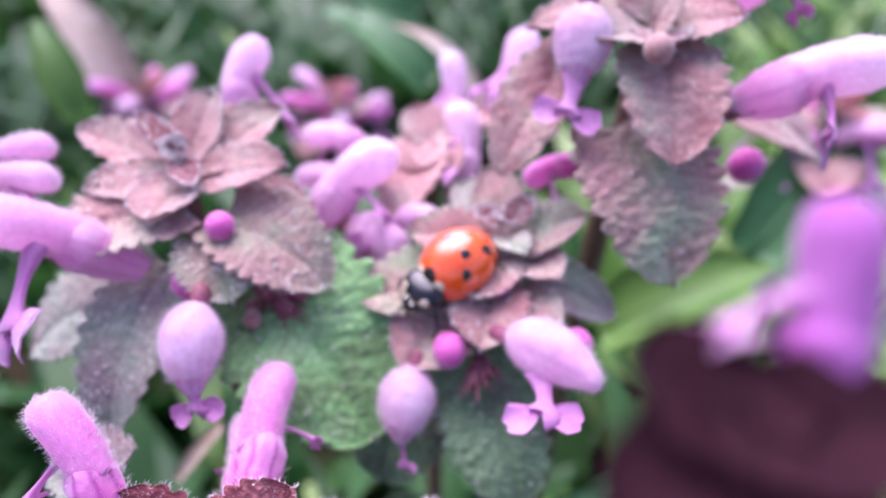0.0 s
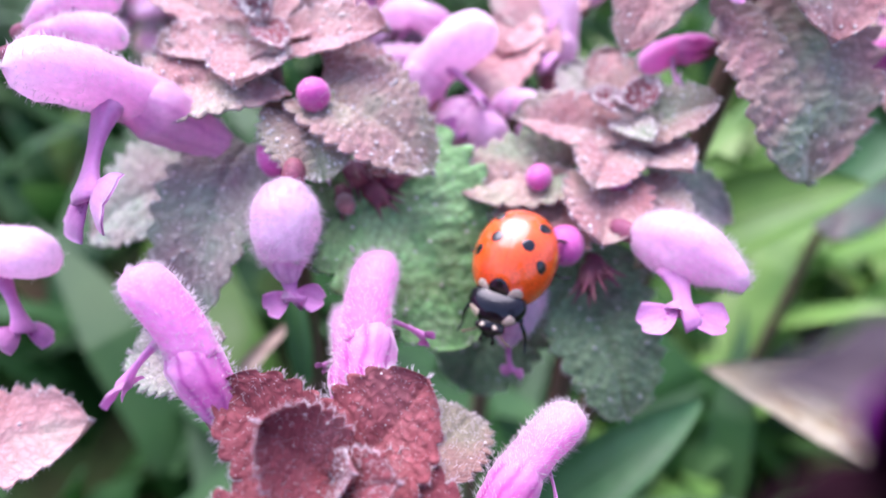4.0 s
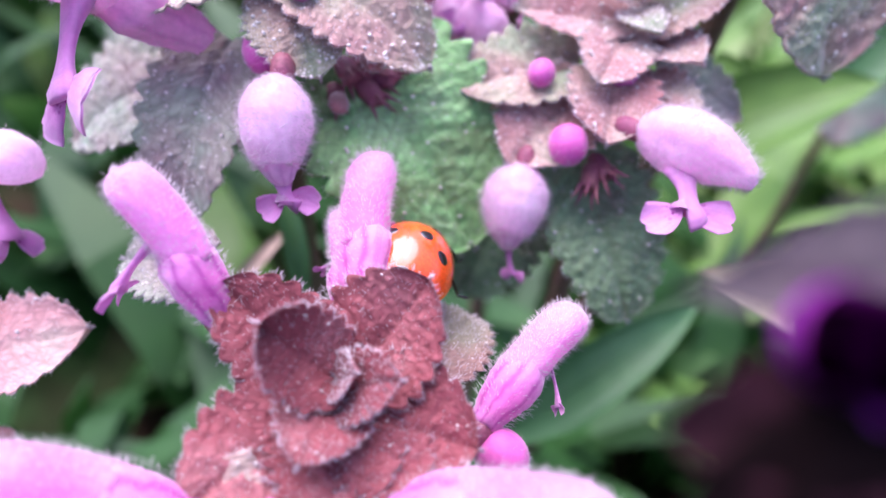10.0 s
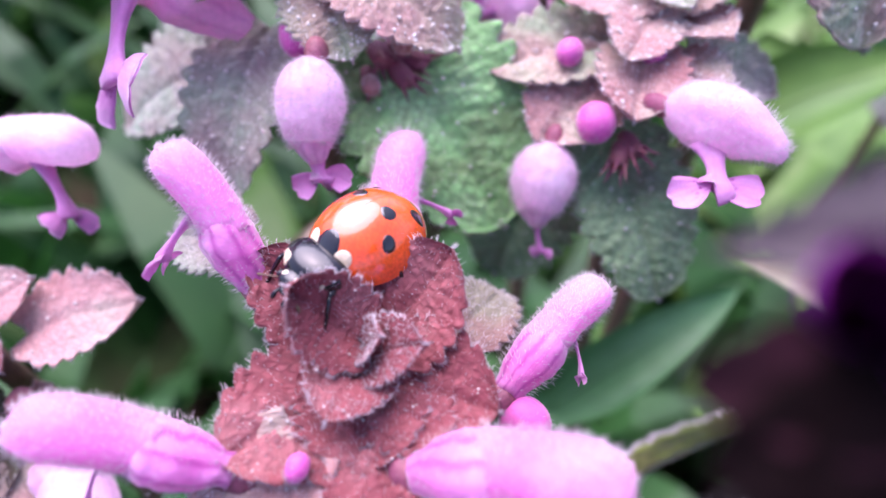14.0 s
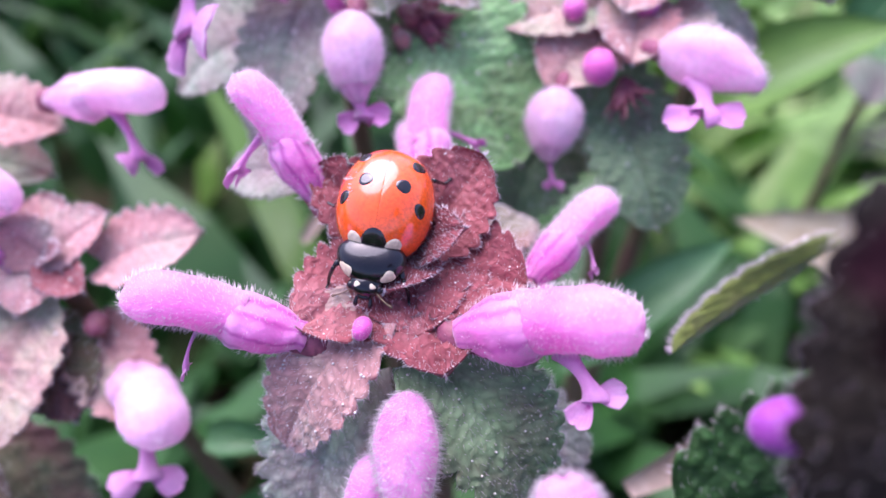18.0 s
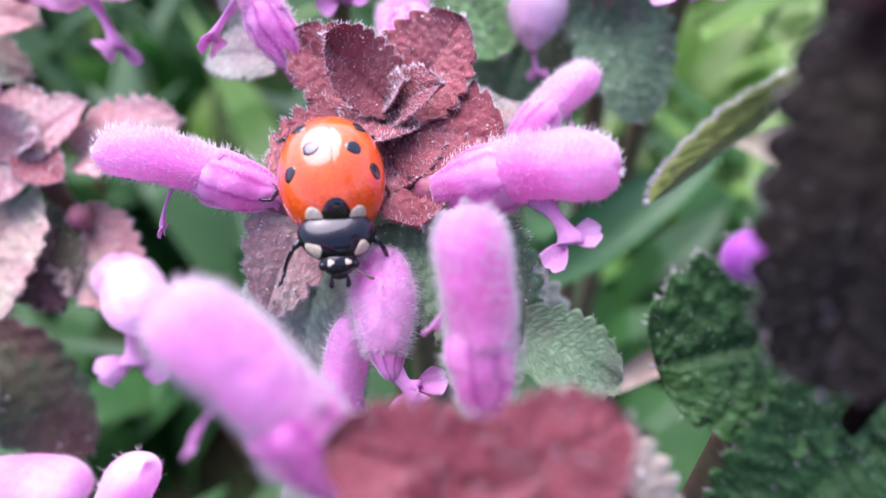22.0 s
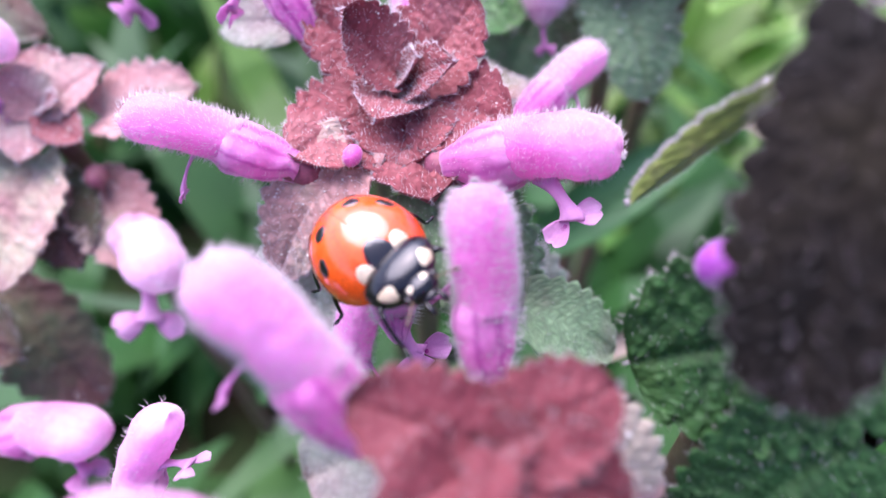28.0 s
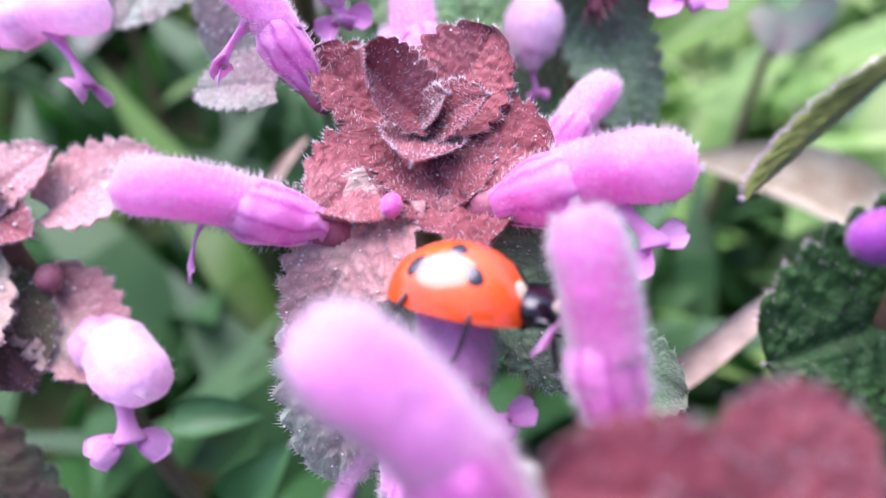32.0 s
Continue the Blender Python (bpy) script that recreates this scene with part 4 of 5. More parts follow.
def plant_e():
    """The nearest red rosette, with the upright flower that the beetle ends on."""
    random.seed(16)
    c = np.array((-6.65, -5.26, 119.79))
    pl = thing("dead_nettle", (c[0], c[1], 0), "red dead-nettle with a broad crimson rosette and tall furry pink flowers", "wild flower", "dead nettles")
    stem(pl, [(c[0], c[1] + 3, 0), (c[0], c[1] + 2, 60), c - (0, 0, 2)], 1.2)
    for b, t, w, m, ar, cu in (
        (c + (0, 0, -0.2), (-11.20, -4.23, 120.59), 3.9, CRIMSON_LEAF, 0.05, 0.15), (c + (0, 0, -0.2), (-2.90, -3.34, 120.32), 3.9, CRIMSON_LEAF, 0.05, 0.15),
        (c + (0, 0, -0.6), (-9.91, -7.75, 120.29), 3.4, CRIMSON_LEAF, 0.1, 0.15), (c + (0.2, 0, -0.6), (-2.52, -6.58, 119.07), 3.6, CRIMSON_LEAF, 0.15, 0.15),
        (c + (0, -0.2, 0.2), (-6.93, -7.56, 120.09), 1.7, CRIMSON_LEAF, 0.05, 0.25), (c + (0.1, 0, 0.2), (-5.41, -5.08, 120.54), 1.4, CRIMSON_LEAF, 0.05, 0.25),
        (c + (0, 0.2, -1), (-8.38, -3.36, 119.17), 3.2, CRIMSON_LEAF, 0.05, 0.15),
    ):
        leaf(pl, b, t, w, m, arch=ar, cup=cu, hairs=65 if w > 2 else 18, specks=6, grain=0.5, fine=1.3, relief=1.3)
    leaf(pl, (-4.33, -2.90, 117.03), (-0.43, -5.15, 113.61), 4.5, MAUVE_LEAF, arch=0.1, hairs=60, specks=4, blunt=0.45)
    leaf(pl, (-9.75, -2.94, 114.67), (-14.07, -4.21, 112.93), 5.5, GREY_LEAF, arch=0.1, hairs=40, specks=0, relief=0.6, blunt=0.45)
    leaf(pl, (-4.51, 7.39, 108.08), (1.20, 6.46, 105.22), 5.0, DEEP_LEAF, arch=0.1, hairs=25, specks=0, relief=0.6, blunt=0.45)
    flower(pl, (-6.64, -0.27, 113.81), (-7.68, 5.63, 119.81), (-8.97, 3.10, 114.94), 1.55, PETAL, bend=0.02, spread=0.5, hairs=3200, calyx=False)
    flower(pl, (-11.23, -3.86, 116.07), (-16.70, -0.85, 122.15), (-16.15, -3.49, 118.20), 1.65, PETAL, bend=0.06, spread=0.6, hairs=3200, calyx=False)
    flower(pl, (-12.60, -8.66, 118.01), (-18.02, -9.03, 121.50), (-15.33, -10.24, 120.28), 1.5, PETAL, bend=0.08, hairs=120)
    flower(pl, (-1.60, -8.46, 116.84), (1.00, -7.96, 117.35), (0.30, -9.04, 117.06), 0.75, PETAL, bend=0.05, hairs=80, calyx=False)
    flower(pl, (-24.25, -4.13, 105.72), (-20.97, -1.09, 111.31), (-19.77, -2.66, 109.42), 1.35, PETAL, bend=0.04, hairs=60)
    return pl


def plant_left():
    """The blurred plant at the side, with its flowers at several heights."""
    random.seed(17)
    c = np.array((-38.23, 21.86, 109.03))
    pl = thing("dead_nettle", (c[0] - 2, c[1] + 4, 0), "red dead-nettle with a dull pink rosette and hanging pink flowers", "wild flower", "dead nettles")
    stem(pl, [(c[0] - 3, c[1] + 7, 0), (c[0] - 2, c[1] + 5, 60), c - (0, 0, 1.5)], 1.1)
    for b, t, w, m in (
        (c + (0, 0, 0.5), (-40.77, 22.85, 112.27), 4.2, PALE_MAUVE_LEAF), (c + (0, 0, 0.5), (-33.92, 24.13, 111.99), 4.4, PALE_MAUVE_LEAF), (c + (0, 0.5, 0), (-39.76, 26.29, 111.90), 5.0, PALE_MAUVE_LEAF),
        (c + (0, -0.3, 0.5), (-34.52, 19.05, 109.44), 3.4, RED_LEAF), (c + (0, -0.3, 0.3), (-38.84, 17.71, 108.69), 4.2, PALE_MAUVE_LEAF), (c + (0, 0, 0.8), (-36.06, 20.96, 111.36), 2.0, RED_LEAF),
        ((-34.63, 22.09, 108.84), (-27.45, 23.60, 110.78), 6.2, PALE_MAUVE_LEAF), (c + (0, 0, -0.8), (-46.11, 20.69, 111.56), 6.6, PALE_MAUVE_LEAF),
        ((-38.99, 19.74, 107.17), (-40.62, 10.62, 103.07), 8.6, OLIVE_LEAF), ((-35.63, 19.80, 104.80), (-31.20, 13.76, 102.17), 6.6, MAUVE_LEAF), ((-38.73, 19.59, 104.96), (-35.58, 13.19, 102.82), 6.4, SHADED_LOW_LEAF),
        ((-50.63, 12.98, 99.56), (-41.01, 8.67, 97.25), 7.0, SHADED_LOW_LEAF), ((-46.01, 15.48, 95.88), (-37.62, 8.58, 89.98), 8.4, SHADED_LOW_LEAF), ((-46.71, 32.08, 115.26), (-39.44, 31.60, 114.01), 6.5, MAUVE_LEAF), ((-50.90, 31.36, 112.36), (-42.19, 31.14, 109.81), 6.0, OLIVE_LEAF),
    ):
        leaf(pl, b, t, w, m, arch=0.08, cup=0.18, hairs=150, specks=12, relief=1.2, fine=1.1)
    bud(pl, (-34.90, 19.06, 106.09), (0.2, -1, 0.2), 0.8, 2.0, CALYX)
    flower(pl, (-38.37, 30.81, 116.71), (-29.74, 29.16, 117.49), (-31.07, 26.34, 113.48), 1.9, PALE_PETAL, bend=0.05, spread=0.9)
    flower(pl, (-33.07, 17.86, 102.61), (-28.80, 11.22, 102.79), (-29.74, 8.97, 100.14), 2.3, PALE_PETAL, bend=0.03, spread=1.0)
    flower(pl, (-38.99, 2.44, 98.48), (-30.58, 1.62, 99.23), (-31.66, 0.07, 96.82), 2.0, PETAL, bend=0.1)
    flower(pl, (-46.20, 25.42, 115.25), (-38.81, 21.81, 113.78), (-40.04, 19.50, 110.41), 1.9, PALE_PETAL, bend=0.1)
    flower(pl, (-34.19, 15.40, 101.25), (-29.45, 15.29, 103.67), (-29.72, 13.27, 101.86), 1.4, PALE_PETAL, bend=0.1)
    return pl


# ---- the plants that the moving camera brushes aside ----
def plant_side():
    random.seed(18)
    c = np.array((3.89, 2.22, 120.86))
    pl = thing("dead_nettle", (c[0] + 2, c[1], 0), "dead-nettle with dark crinkled leaves, one coloured as if in shade, and a purple bud", "wild flower", "dead nettles")
    stem(pl, [(c[0] + 3, c[1], 0), (c[0] + 3, c[1], 60), c], 1.2)
    leaf(pl, (3.42, 7.59, 122.71), (-1.01, 7.05, 117.70), 1.5, SUNNY_LEAF, up=(0.6, 0.7, 0.6), arch=0.07, cup=0.3, hairs=620, specks=10)
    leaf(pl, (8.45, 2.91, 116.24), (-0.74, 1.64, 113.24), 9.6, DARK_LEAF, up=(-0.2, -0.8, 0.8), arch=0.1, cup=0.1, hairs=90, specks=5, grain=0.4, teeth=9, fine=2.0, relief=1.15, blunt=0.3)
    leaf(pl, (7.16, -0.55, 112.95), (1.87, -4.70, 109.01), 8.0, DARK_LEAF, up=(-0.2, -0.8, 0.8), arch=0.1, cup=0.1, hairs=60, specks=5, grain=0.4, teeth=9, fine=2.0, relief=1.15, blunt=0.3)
    # this upper leaf gets its shade from its colour
    leaf(pl, (3.41, 3.54, 127.84), (1.27, -3.24, 120.02), 5.6, SHADE_TONED_LEAF, up=(-0.6, -0.6, 0.5), arch=0.08, cup=0.1, hairs=120, specks=0, teeth=9, fine=1.5, relief=1.0, blunt=0.3)
    bud(pl, (2.04, 2.74, 118.94), (-1, -0.2, 0.1), 1.0, 2.6, PURPLE_BUD)
    return pl


def plant_shade():
    """The tip of a plant right before the lens, out of focus, with its shade put into its colours."""
    random.seed(20)
    c = np.array((4.13, 6.39, 131.35))
    pl = thing("dead_nettle", (c[0], c[1], 0), "dead-nettle tip close by, pointed mauve leaf over a purple flower, colours darkened for shade", "wild flower", "dead nettles")
    stem(pl, [(c[0] + 3, c[1] - 2, 0), (c[0] + 3, c[1] - 1, 60), c], 0.5, SHADED_MAROON_LEAF)
    leaf(pl, (3.75, 8.73, 132.55), (-2.71, 8.09, 132.55), 2.9, SHADED_MAUVE_LEAF, up=(-0.1, -0.5, 0.8), arch=0.1, cup=0.1, hairs=0, specks=0, blunt=1.4, relief=0.6)
    # near-black leaves added below the flower, standing in for its fall into shade
    for tip, w, m in (((-1.74, 5.72, 130.97), 1.48, SHADED_MAROON_LEAF), ((-2.38, 5.07, 130.42), 2.33, SHADED_MAROON_LEAF), ((-1.84, 3.92, 129.33), 2.61, SHADED_MAROON_LEAF), ((-2.94, 6.13, 131.28), 3.0, SHADED_WINE_LEAF), ((-2.63, 4.94, 130.51), 3.4, SHADED_MAROON_LEAF), ((-1.29, 4.58, 130.49), 3.6, SHADED_MAROON_LEAF)):
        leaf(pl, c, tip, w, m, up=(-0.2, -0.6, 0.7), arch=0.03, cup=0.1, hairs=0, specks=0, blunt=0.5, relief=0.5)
    flower(pl, (1.60, 6.75, 132.20), (-1.15, 6.65, 132.70), (0.60, 6.20, 131.70), 1.2, SHADED_PURPLE_PETAL, bend=0.03, hairs=0, spread=0.5, calyx=False)
    return pl


def plant_near():
    random.seed(19)
    c = np.array((5.61, 7.73, 138.84))
    pl = thing("dead_nettle", (c[0], c[1], 0), "dead-nettle tip close by, maroon leaves under one pink flower, colours darkened for shade", "wild flower", "dead nettles")
    stem(pl, [(c[0] + 3, c[1] - 2, 0), (c[0] + 3, c[1] - 1, 60), c], 0.6, SHADED_WINE_LEAF)
    # leaf colours here already hold the shade of the camera side
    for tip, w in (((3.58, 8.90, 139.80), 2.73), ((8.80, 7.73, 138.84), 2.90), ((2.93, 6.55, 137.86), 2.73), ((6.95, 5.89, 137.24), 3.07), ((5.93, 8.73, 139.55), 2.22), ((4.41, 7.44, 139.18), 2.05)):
        leaf(pl, c, tip, w, SHADED_WINE_LEAF, arch=0.0, cup=0.2, hairs=0, specks=0, blunt=0.35, relief=0.4)
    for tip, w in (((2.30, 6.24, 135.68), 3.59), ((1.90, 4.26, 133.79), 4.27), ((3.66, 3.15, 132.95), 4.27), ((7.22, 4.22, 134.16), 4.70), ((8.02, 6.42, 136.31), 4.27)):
        leaf(pl, (5.67, 6.59, 136.66), tip, w, SHADED_MAROON_LEAF, arch=0.05, cup=0.1, hairs=0, specks=0, blunt=0.35, relief=0.4)
    flower(pl, (7.49, 8.58, 137.82), (7.92, 11.25, 141.77), (5.03, 9.54, 139.24), 1.0, SHADED_PINK_PETAL, bend=0.01, hairs=0, calyx=False)
    bud(pl, (1.14, 6.04, 135.05), (-1, -0.3, 0), 0.6, 1.7, MAGENTA_BUD)
    return pl


# ---- ground, grass and stalks ----
def blade(at, tip, width, material, name="wild_grass", label="broad green grass blade", parent=None, bow=0.15):
    at, tip = np.asarray(at, float), np.asarray(tip, float)
    s, u, a = basis(tip - at, (0.2, -0.4, 1))
    L = np.linalg.norm(tip - at)
    verts, uv = [], []
    for i in range(18):
        t = i / 17
        w = width / 2 * (1 - t ** 3) * (0.6 + 0.4 * min(1, t * 4)) + 0.02
        p = at + (tip - at) * t + u * bow * L * 4 * t * (1 - t)
        for v in (-1, -0.5, 0, 0.5, 1):
            verts.append(p + s * v * w + u * abs(v) * w * 0.45)
            uv.append((t, v * 0.5 + 0.5))
    n = len(verts)
    verts += [p - u * 0.12 for p in verts]
    f = grid_faces(18, 5)
    faces = f + [tuple(n + k for k in q[::-1]) for q in f]
    rim = [0, 1, 2, 3, 4] + [i * 5 + 4 for i in range(1, 18)] + [17 * 5 + j for j in (3, 2, 1, 0)] + [i * 5 for i in range(16, 0, -1)]
    faces += [(rim[k], rim[(k + 1) % len(rim)], n + rim[(k + 1) % len(rim)], n + rim[k]) for k in range(len(rim))]
    root = parent or thing(name, at, label, "grass")
    b = part("blade", (verts, faces, uv + uv), material, root)
    mid = [at + (tip - at) * t + u * (bow * L * 4 * t * (1 - t) - 0.1) for t in np.linspace(0.02, 0.95, 12)]
    part("midrib", sweep(mid, [0.05 * width * (1.1 - 0.07 * k) for k in range(12)], u, 1, 6), material, b)
    return root


def ground():
    me = bpy.data.meshes.new("ground")
    n, size = 90, 8.0
    verts, faces = [], []
    for i in range(n):
        for j in range(n):
            u, v = 2 * i / (n - 1) - 1, 2 * j / (n - 1) - 1
            x, y = size * u * abs(u) ** 1.6, size * v * abs(v) ** 1.6
            verts.append((x, y, 0.006 * noise.noise(Vector((x * 30, y * 30, 0))) + 0.01 * noise.noise(Vector((x * 5, y * 5, 2)))))
    me.from_pydata(verts, [], [f for f in grid_faces(n, n)])
    me.polygons.foreach_set("use_smooth", [True] * len(me.polygons))
    me.materials.append(SOIL)
    tagged(new("ground", me), "dark soil under the grass and weeds", "ground", kind="structure")


def turf():
    """The grass between and behind the plants, that nobody could count."""
    random.seed(30)
    for name, mat, count, lo, hi, label in (("grass", GRASS, 620, 20, 60, "blurred green meadow grass"), ("young_grass", BRIGHT_GRASS, 420, 30, 75, "bright yellow-green young grass")):
        verts, faces = [], []
        for _ in range(count):
            d = random.uniform(0, 1) ** 1.5
            x, y = random.uniform(-1, 1) * (70 + 500 * d), -60 + 120 * random.random() + 620 * d
            if mat is BRIGHT_GRASS:
                x, y = random.uniform(26, 160) + 260 * d, random.uniform(60, 190) + 420 * d
                if random.random() < 0.05:
                    x = 60 - x
            h, w = random.uniform(lo, hi), random.uniform(9, 24)
            if y < 30:
                h = min(h, 42)
            g = random.uniform(0, 6.28)
            lean = np.array([math.cos(g), math.sin(g), 0]) * random.uniform(0.3, 1.3) * h
            side = np.array([-math.sin(g), math.cos(g), 0]) * w / 2
            b = np.array([x, y, -2.0])
            k = len(verts)
            for t in (0, 0.35, 0.7):
                p = b + lean * t * t + (0, 0, h * t)
                verts += [p + side * (1 - 0.5 * t), p - side * (1 - 0.5 * t)]
            verts.append(b + lean + (0, 0, h * 0.95))
            faces += [(k, k + 1, k + 3, k + 2), (k + 2, k + 3, k + 5, k + 4), (k + 4, k + 5, k + 6)]
        me = bpy.data.meshes.new(name)
        me.from_pydata((np.array(verts) * MM).tolist(), [], faces)
        me.materials.append(mat)
        tagged(new(name, me), label, "grass", kind="stuff")


def meadow():
    """The meadow all round, past the weeds, as far as grass can be told from green."""
    rng = np.random.default_rng(31)
    n = 9000
    far = 260 + 2600 * rng.random(n) ** 1.3
    g = rng.uniform(0, 2 * np.pi, n)
    b = np.stack([far * np.cos(g), far * np.sin(g) + 40, np.full(n, -6.0)], 1)
    h, w, t = rng.uniform(35, 90, n), rng.uniform(10, 26, n), rng.uniform(0, 2 * np.pi, n)
    lean = np.stack([np.cos(t), np.sin(t), 0 * t], 1) * (rng.uniform(0.3, 1.2, n) * h)[:, None]
    side = np.stack([-np.sin(t), np.cos(t), 0 * t], 1) * (w / 2)[:, None]
    up = np.array([0, 0, 1.0])
    rows = []
    for k, f in ((0, 1.0), (0.4, 0.85), (0.75, 0.6)):
        p = b + lean * k * k + up * (h * k)[:, None]
        rows += [p + side * f, p - side * f]
    rows.append(b + lean + up * (h * 0.95)[:, None])
    verts = np.stack(rows, 1).reshape(-1, 3) * MM
    k = 7 * np.arange(n)[:, None]
    faces = np.concatenate([k + [0, 1, 3, 2], k + [2, 3, 5, 4]]).tolist() + (k + [4, 5, 6]).tolist()
    me = bpy.data.meshes.new("meadow_grass")
    me.from_pydata(verts.tolist(), [], faces)
    me.materials.append(GRASS)
    tagged(new("meadow_grass", me), "low green meadow grass all round", "grass", kind="stuff")


def surroundings():
    blade((-0.11, 31.87, 82.86), (19.34, 41.57, 91.53), 6.5, BLADE_GREEN, label="broad pointed green grass blade")
    blade((18.45, 56.61, 97.80), (36.56, 57.02, 107.36), 9, BRIGHT_GRASS)
    blade((22.53, 66.36, 103.32), (30.00, 63.73, 90.48), 9, BRIGHT_GRASS)
    blade((46.24, 79.38, 92.59), (68.30, 99.19, 107.79), 14, BLADE_GREEN)
    blade((-9.73, 132.46, 111.90), (-21.32, 140.23, 123.42), 18, BLADE_GREEN)
    blade((6.47, 105.50, 107.70), (-9.63, 118.03, 117.34), 4, STRAW, "grass_stalk", "pale dry grass stalk")
    blade((-2.57, 116.29, 105.81), (-24.95, 129.85, 116.98), 14, BLADE_GREEN)
    blade((-72.72, 142.37, 90.83), (-96.78, 160.31, 117.43), 12, STRAW, "dry_stalk", "thick pale brown dry stalk")
    blade((-68.87, 113.30, 101.38), (-77.42, 124.06, 117.33), 8, BRIGHT_GRASS)
    blade((-26.85, 40.05, 92.78), (-21.12, 45.98, 96.94), 1.6, STRAW, "grass_stalk", "thin dry brown stalk")
    blade((-19.13, 37.80, 96.74), (-21.49, 46.51, 103.67), 2.2, BLADE_GREEN, label="thin green grass blade")
    blade((49.65, 39.53, 77.97), (22.98, 50.11, 86.56), 12, PALE_STRAW, "withered_leaf", "rolled pale beige withered leaf", bow=0.1)
    blade((3.83, 14.54, 90.27), (19.38, 21.50, 96.33), 2.4, STRAW, "dry_stalk", "thin bent brown stalk")
    blade((-33.79, 20.65, 86.11), (-26.32, 20.75, 85.34), 3.5, BLADE_GREEN)
    blade((-29.26, 15.24, 79.90), (-23.31, 17.10, 86.80), 5, BLADE_GREEN)


# ---- the beetle: built about its own middle, facing +y, in millimetres ----
EL, EW, EH = 3.05, 2.55, 2.55


def dome(x, y):
    q = 1 - (abs(x) / EW) ** 2.1 - (abs(y) / EL) ** 2.15
    return EH * max(0.0, q) ** 0.52


def on_dome(x, y, lift):
    e = 0.02
    n = unit((-(dome(x + e, y) - dome(x - e, y)) / (2 * e), -(dome(x, y + e) - dome(x, y - e)) / (2 * e), 1))
    return np.array([x, y, dome(x, y)]) + n * lift, n


def patch(cx, cy, rx, ry, turn, lift=0.02, rough=0.06, squeeze=0.0):
    """A flat coloured field that lies on the shell, with its rim laid into it."""
    verts, faces = [], []
    rings, seg = 5, 18
    verts.append(on_dome(cx, cy, lift)[0])
    for i in range(1, rings + 1):
        for j in range(seg):
            g = 2 * math.pi * j / seg
            k = (i / rings) * (1 + rough * math.sin(3 * g + cx * 5) + squeeze * math.cos(2 * g))
            px, py = rx * k * math.cos(g), ry * k * math.sin(g)
            x = cx + px * math.cos(turn) - py * math.sin(turn)
            y = cy + px * math.sin(turn) + py * math.cos(turn)
            f = math.sqrt((abs(x) / EW) ** 2.1 + (abs(y) / EL) ** 2.15)
            if f > 0.985:
                x, y = x * 0.985 / f, y * 0.985 / f
            verts.append(on_dome(x, y, lift if i < rings else -0.02)[0])
    for j in range(seg):
        faces.append((0, 1 + j, 1 + (j + 1) % seg))
    for i in range(rings - 1):
        for j in range(seg):
            a, b = 1 + i * seg, 1 + (i + 1) * seg
            faces.append((a + j, b + j, b + (j + 1) % seg, a + (j + 1) % seg))
    return verts, faces


def ellipsoid(c, r, n=14, m=20, squash=None):
    verts, faces = [], []
    for i in range(n + 1):
        a = math.pi * i / n
        for j in range(m):
            g = 2 * math.pi * j / m
            v = np.array([math.sin(a) * math.cos(g), math.sin(a) * math.sin(g), math.cos(a)])
            v = np.sign(v) * np.abs(v) ** (squash or 1.0)
            verts.append(np.asarray(c) + v * r)
    return verts, grid_faces(n + 1, m, True)


PRO_C, PRO_R = (0, 3.20, 0.55), (1.76, 1.22, 0.84)
HEAD_C, HEAD_R = (0, 4.32, 0.34), (0.84, 0.66, 0.54)
BACK = -0.40


def tapered(mesh_data):
    """The pronotum narrows towards the head and falls away at its front."""
    v = np.array(mesh_data[0], float)
    t = (v[:, 1] - PRO_C[1]) / PRO_R[1]
    v[:, 0] *= 1 - 0.13 * t - 0.08 * t * t
    v[:, 2] -= 0.12 * np.maximum(t, 0) ** 2
    return (v, *mesh_data[1:])


def inlay(c, r, way, rx, ry, turn, lift=0.012):
    """A rounded three-cornered field that lies in the surface of ellipsoid(c, r, squash=0.9)."""
    c, r = np.asarray(c, float), np.asarray(r, float)
    w = unit(way)
    s, u, _ = basis(w, (0, 0, 1))

    def touch(p, up):
        d = p - c
        k = (np.abs(d / r) ** (2 / 0.9)).sum() ** -0.45
        return c + d * k + unit(d / r ** 2) * up

    mid = touch(c + w, 0)
    verts, faces, rings, seg = [touch(mid, lift)], [], 5, 18
    for i in range(1, rings + 1):
        for j in range(seg):
            g = 2 * math.pi * j / seg
            k = i / rings * (1 + 0.16 * math.cos(3 * g + turn))
            verts.append(touch(mid + s * rx * k * math.cos(g) + u * ry * k * math.sin(g), lift if i < rings else -0.02))
    faces = [(0, 1 + j, 1 + (j + 1) % seg) for j in range(seg)]
    for i in range(rings - 1):
        for j in range(seg):
            a, b = 1 + i * seg, 1 + (i + 1) * seg
            faces.append((a + j, b + j, b + (j + 1) % seg, a + (j + 1) % seg))
    return verts, faces


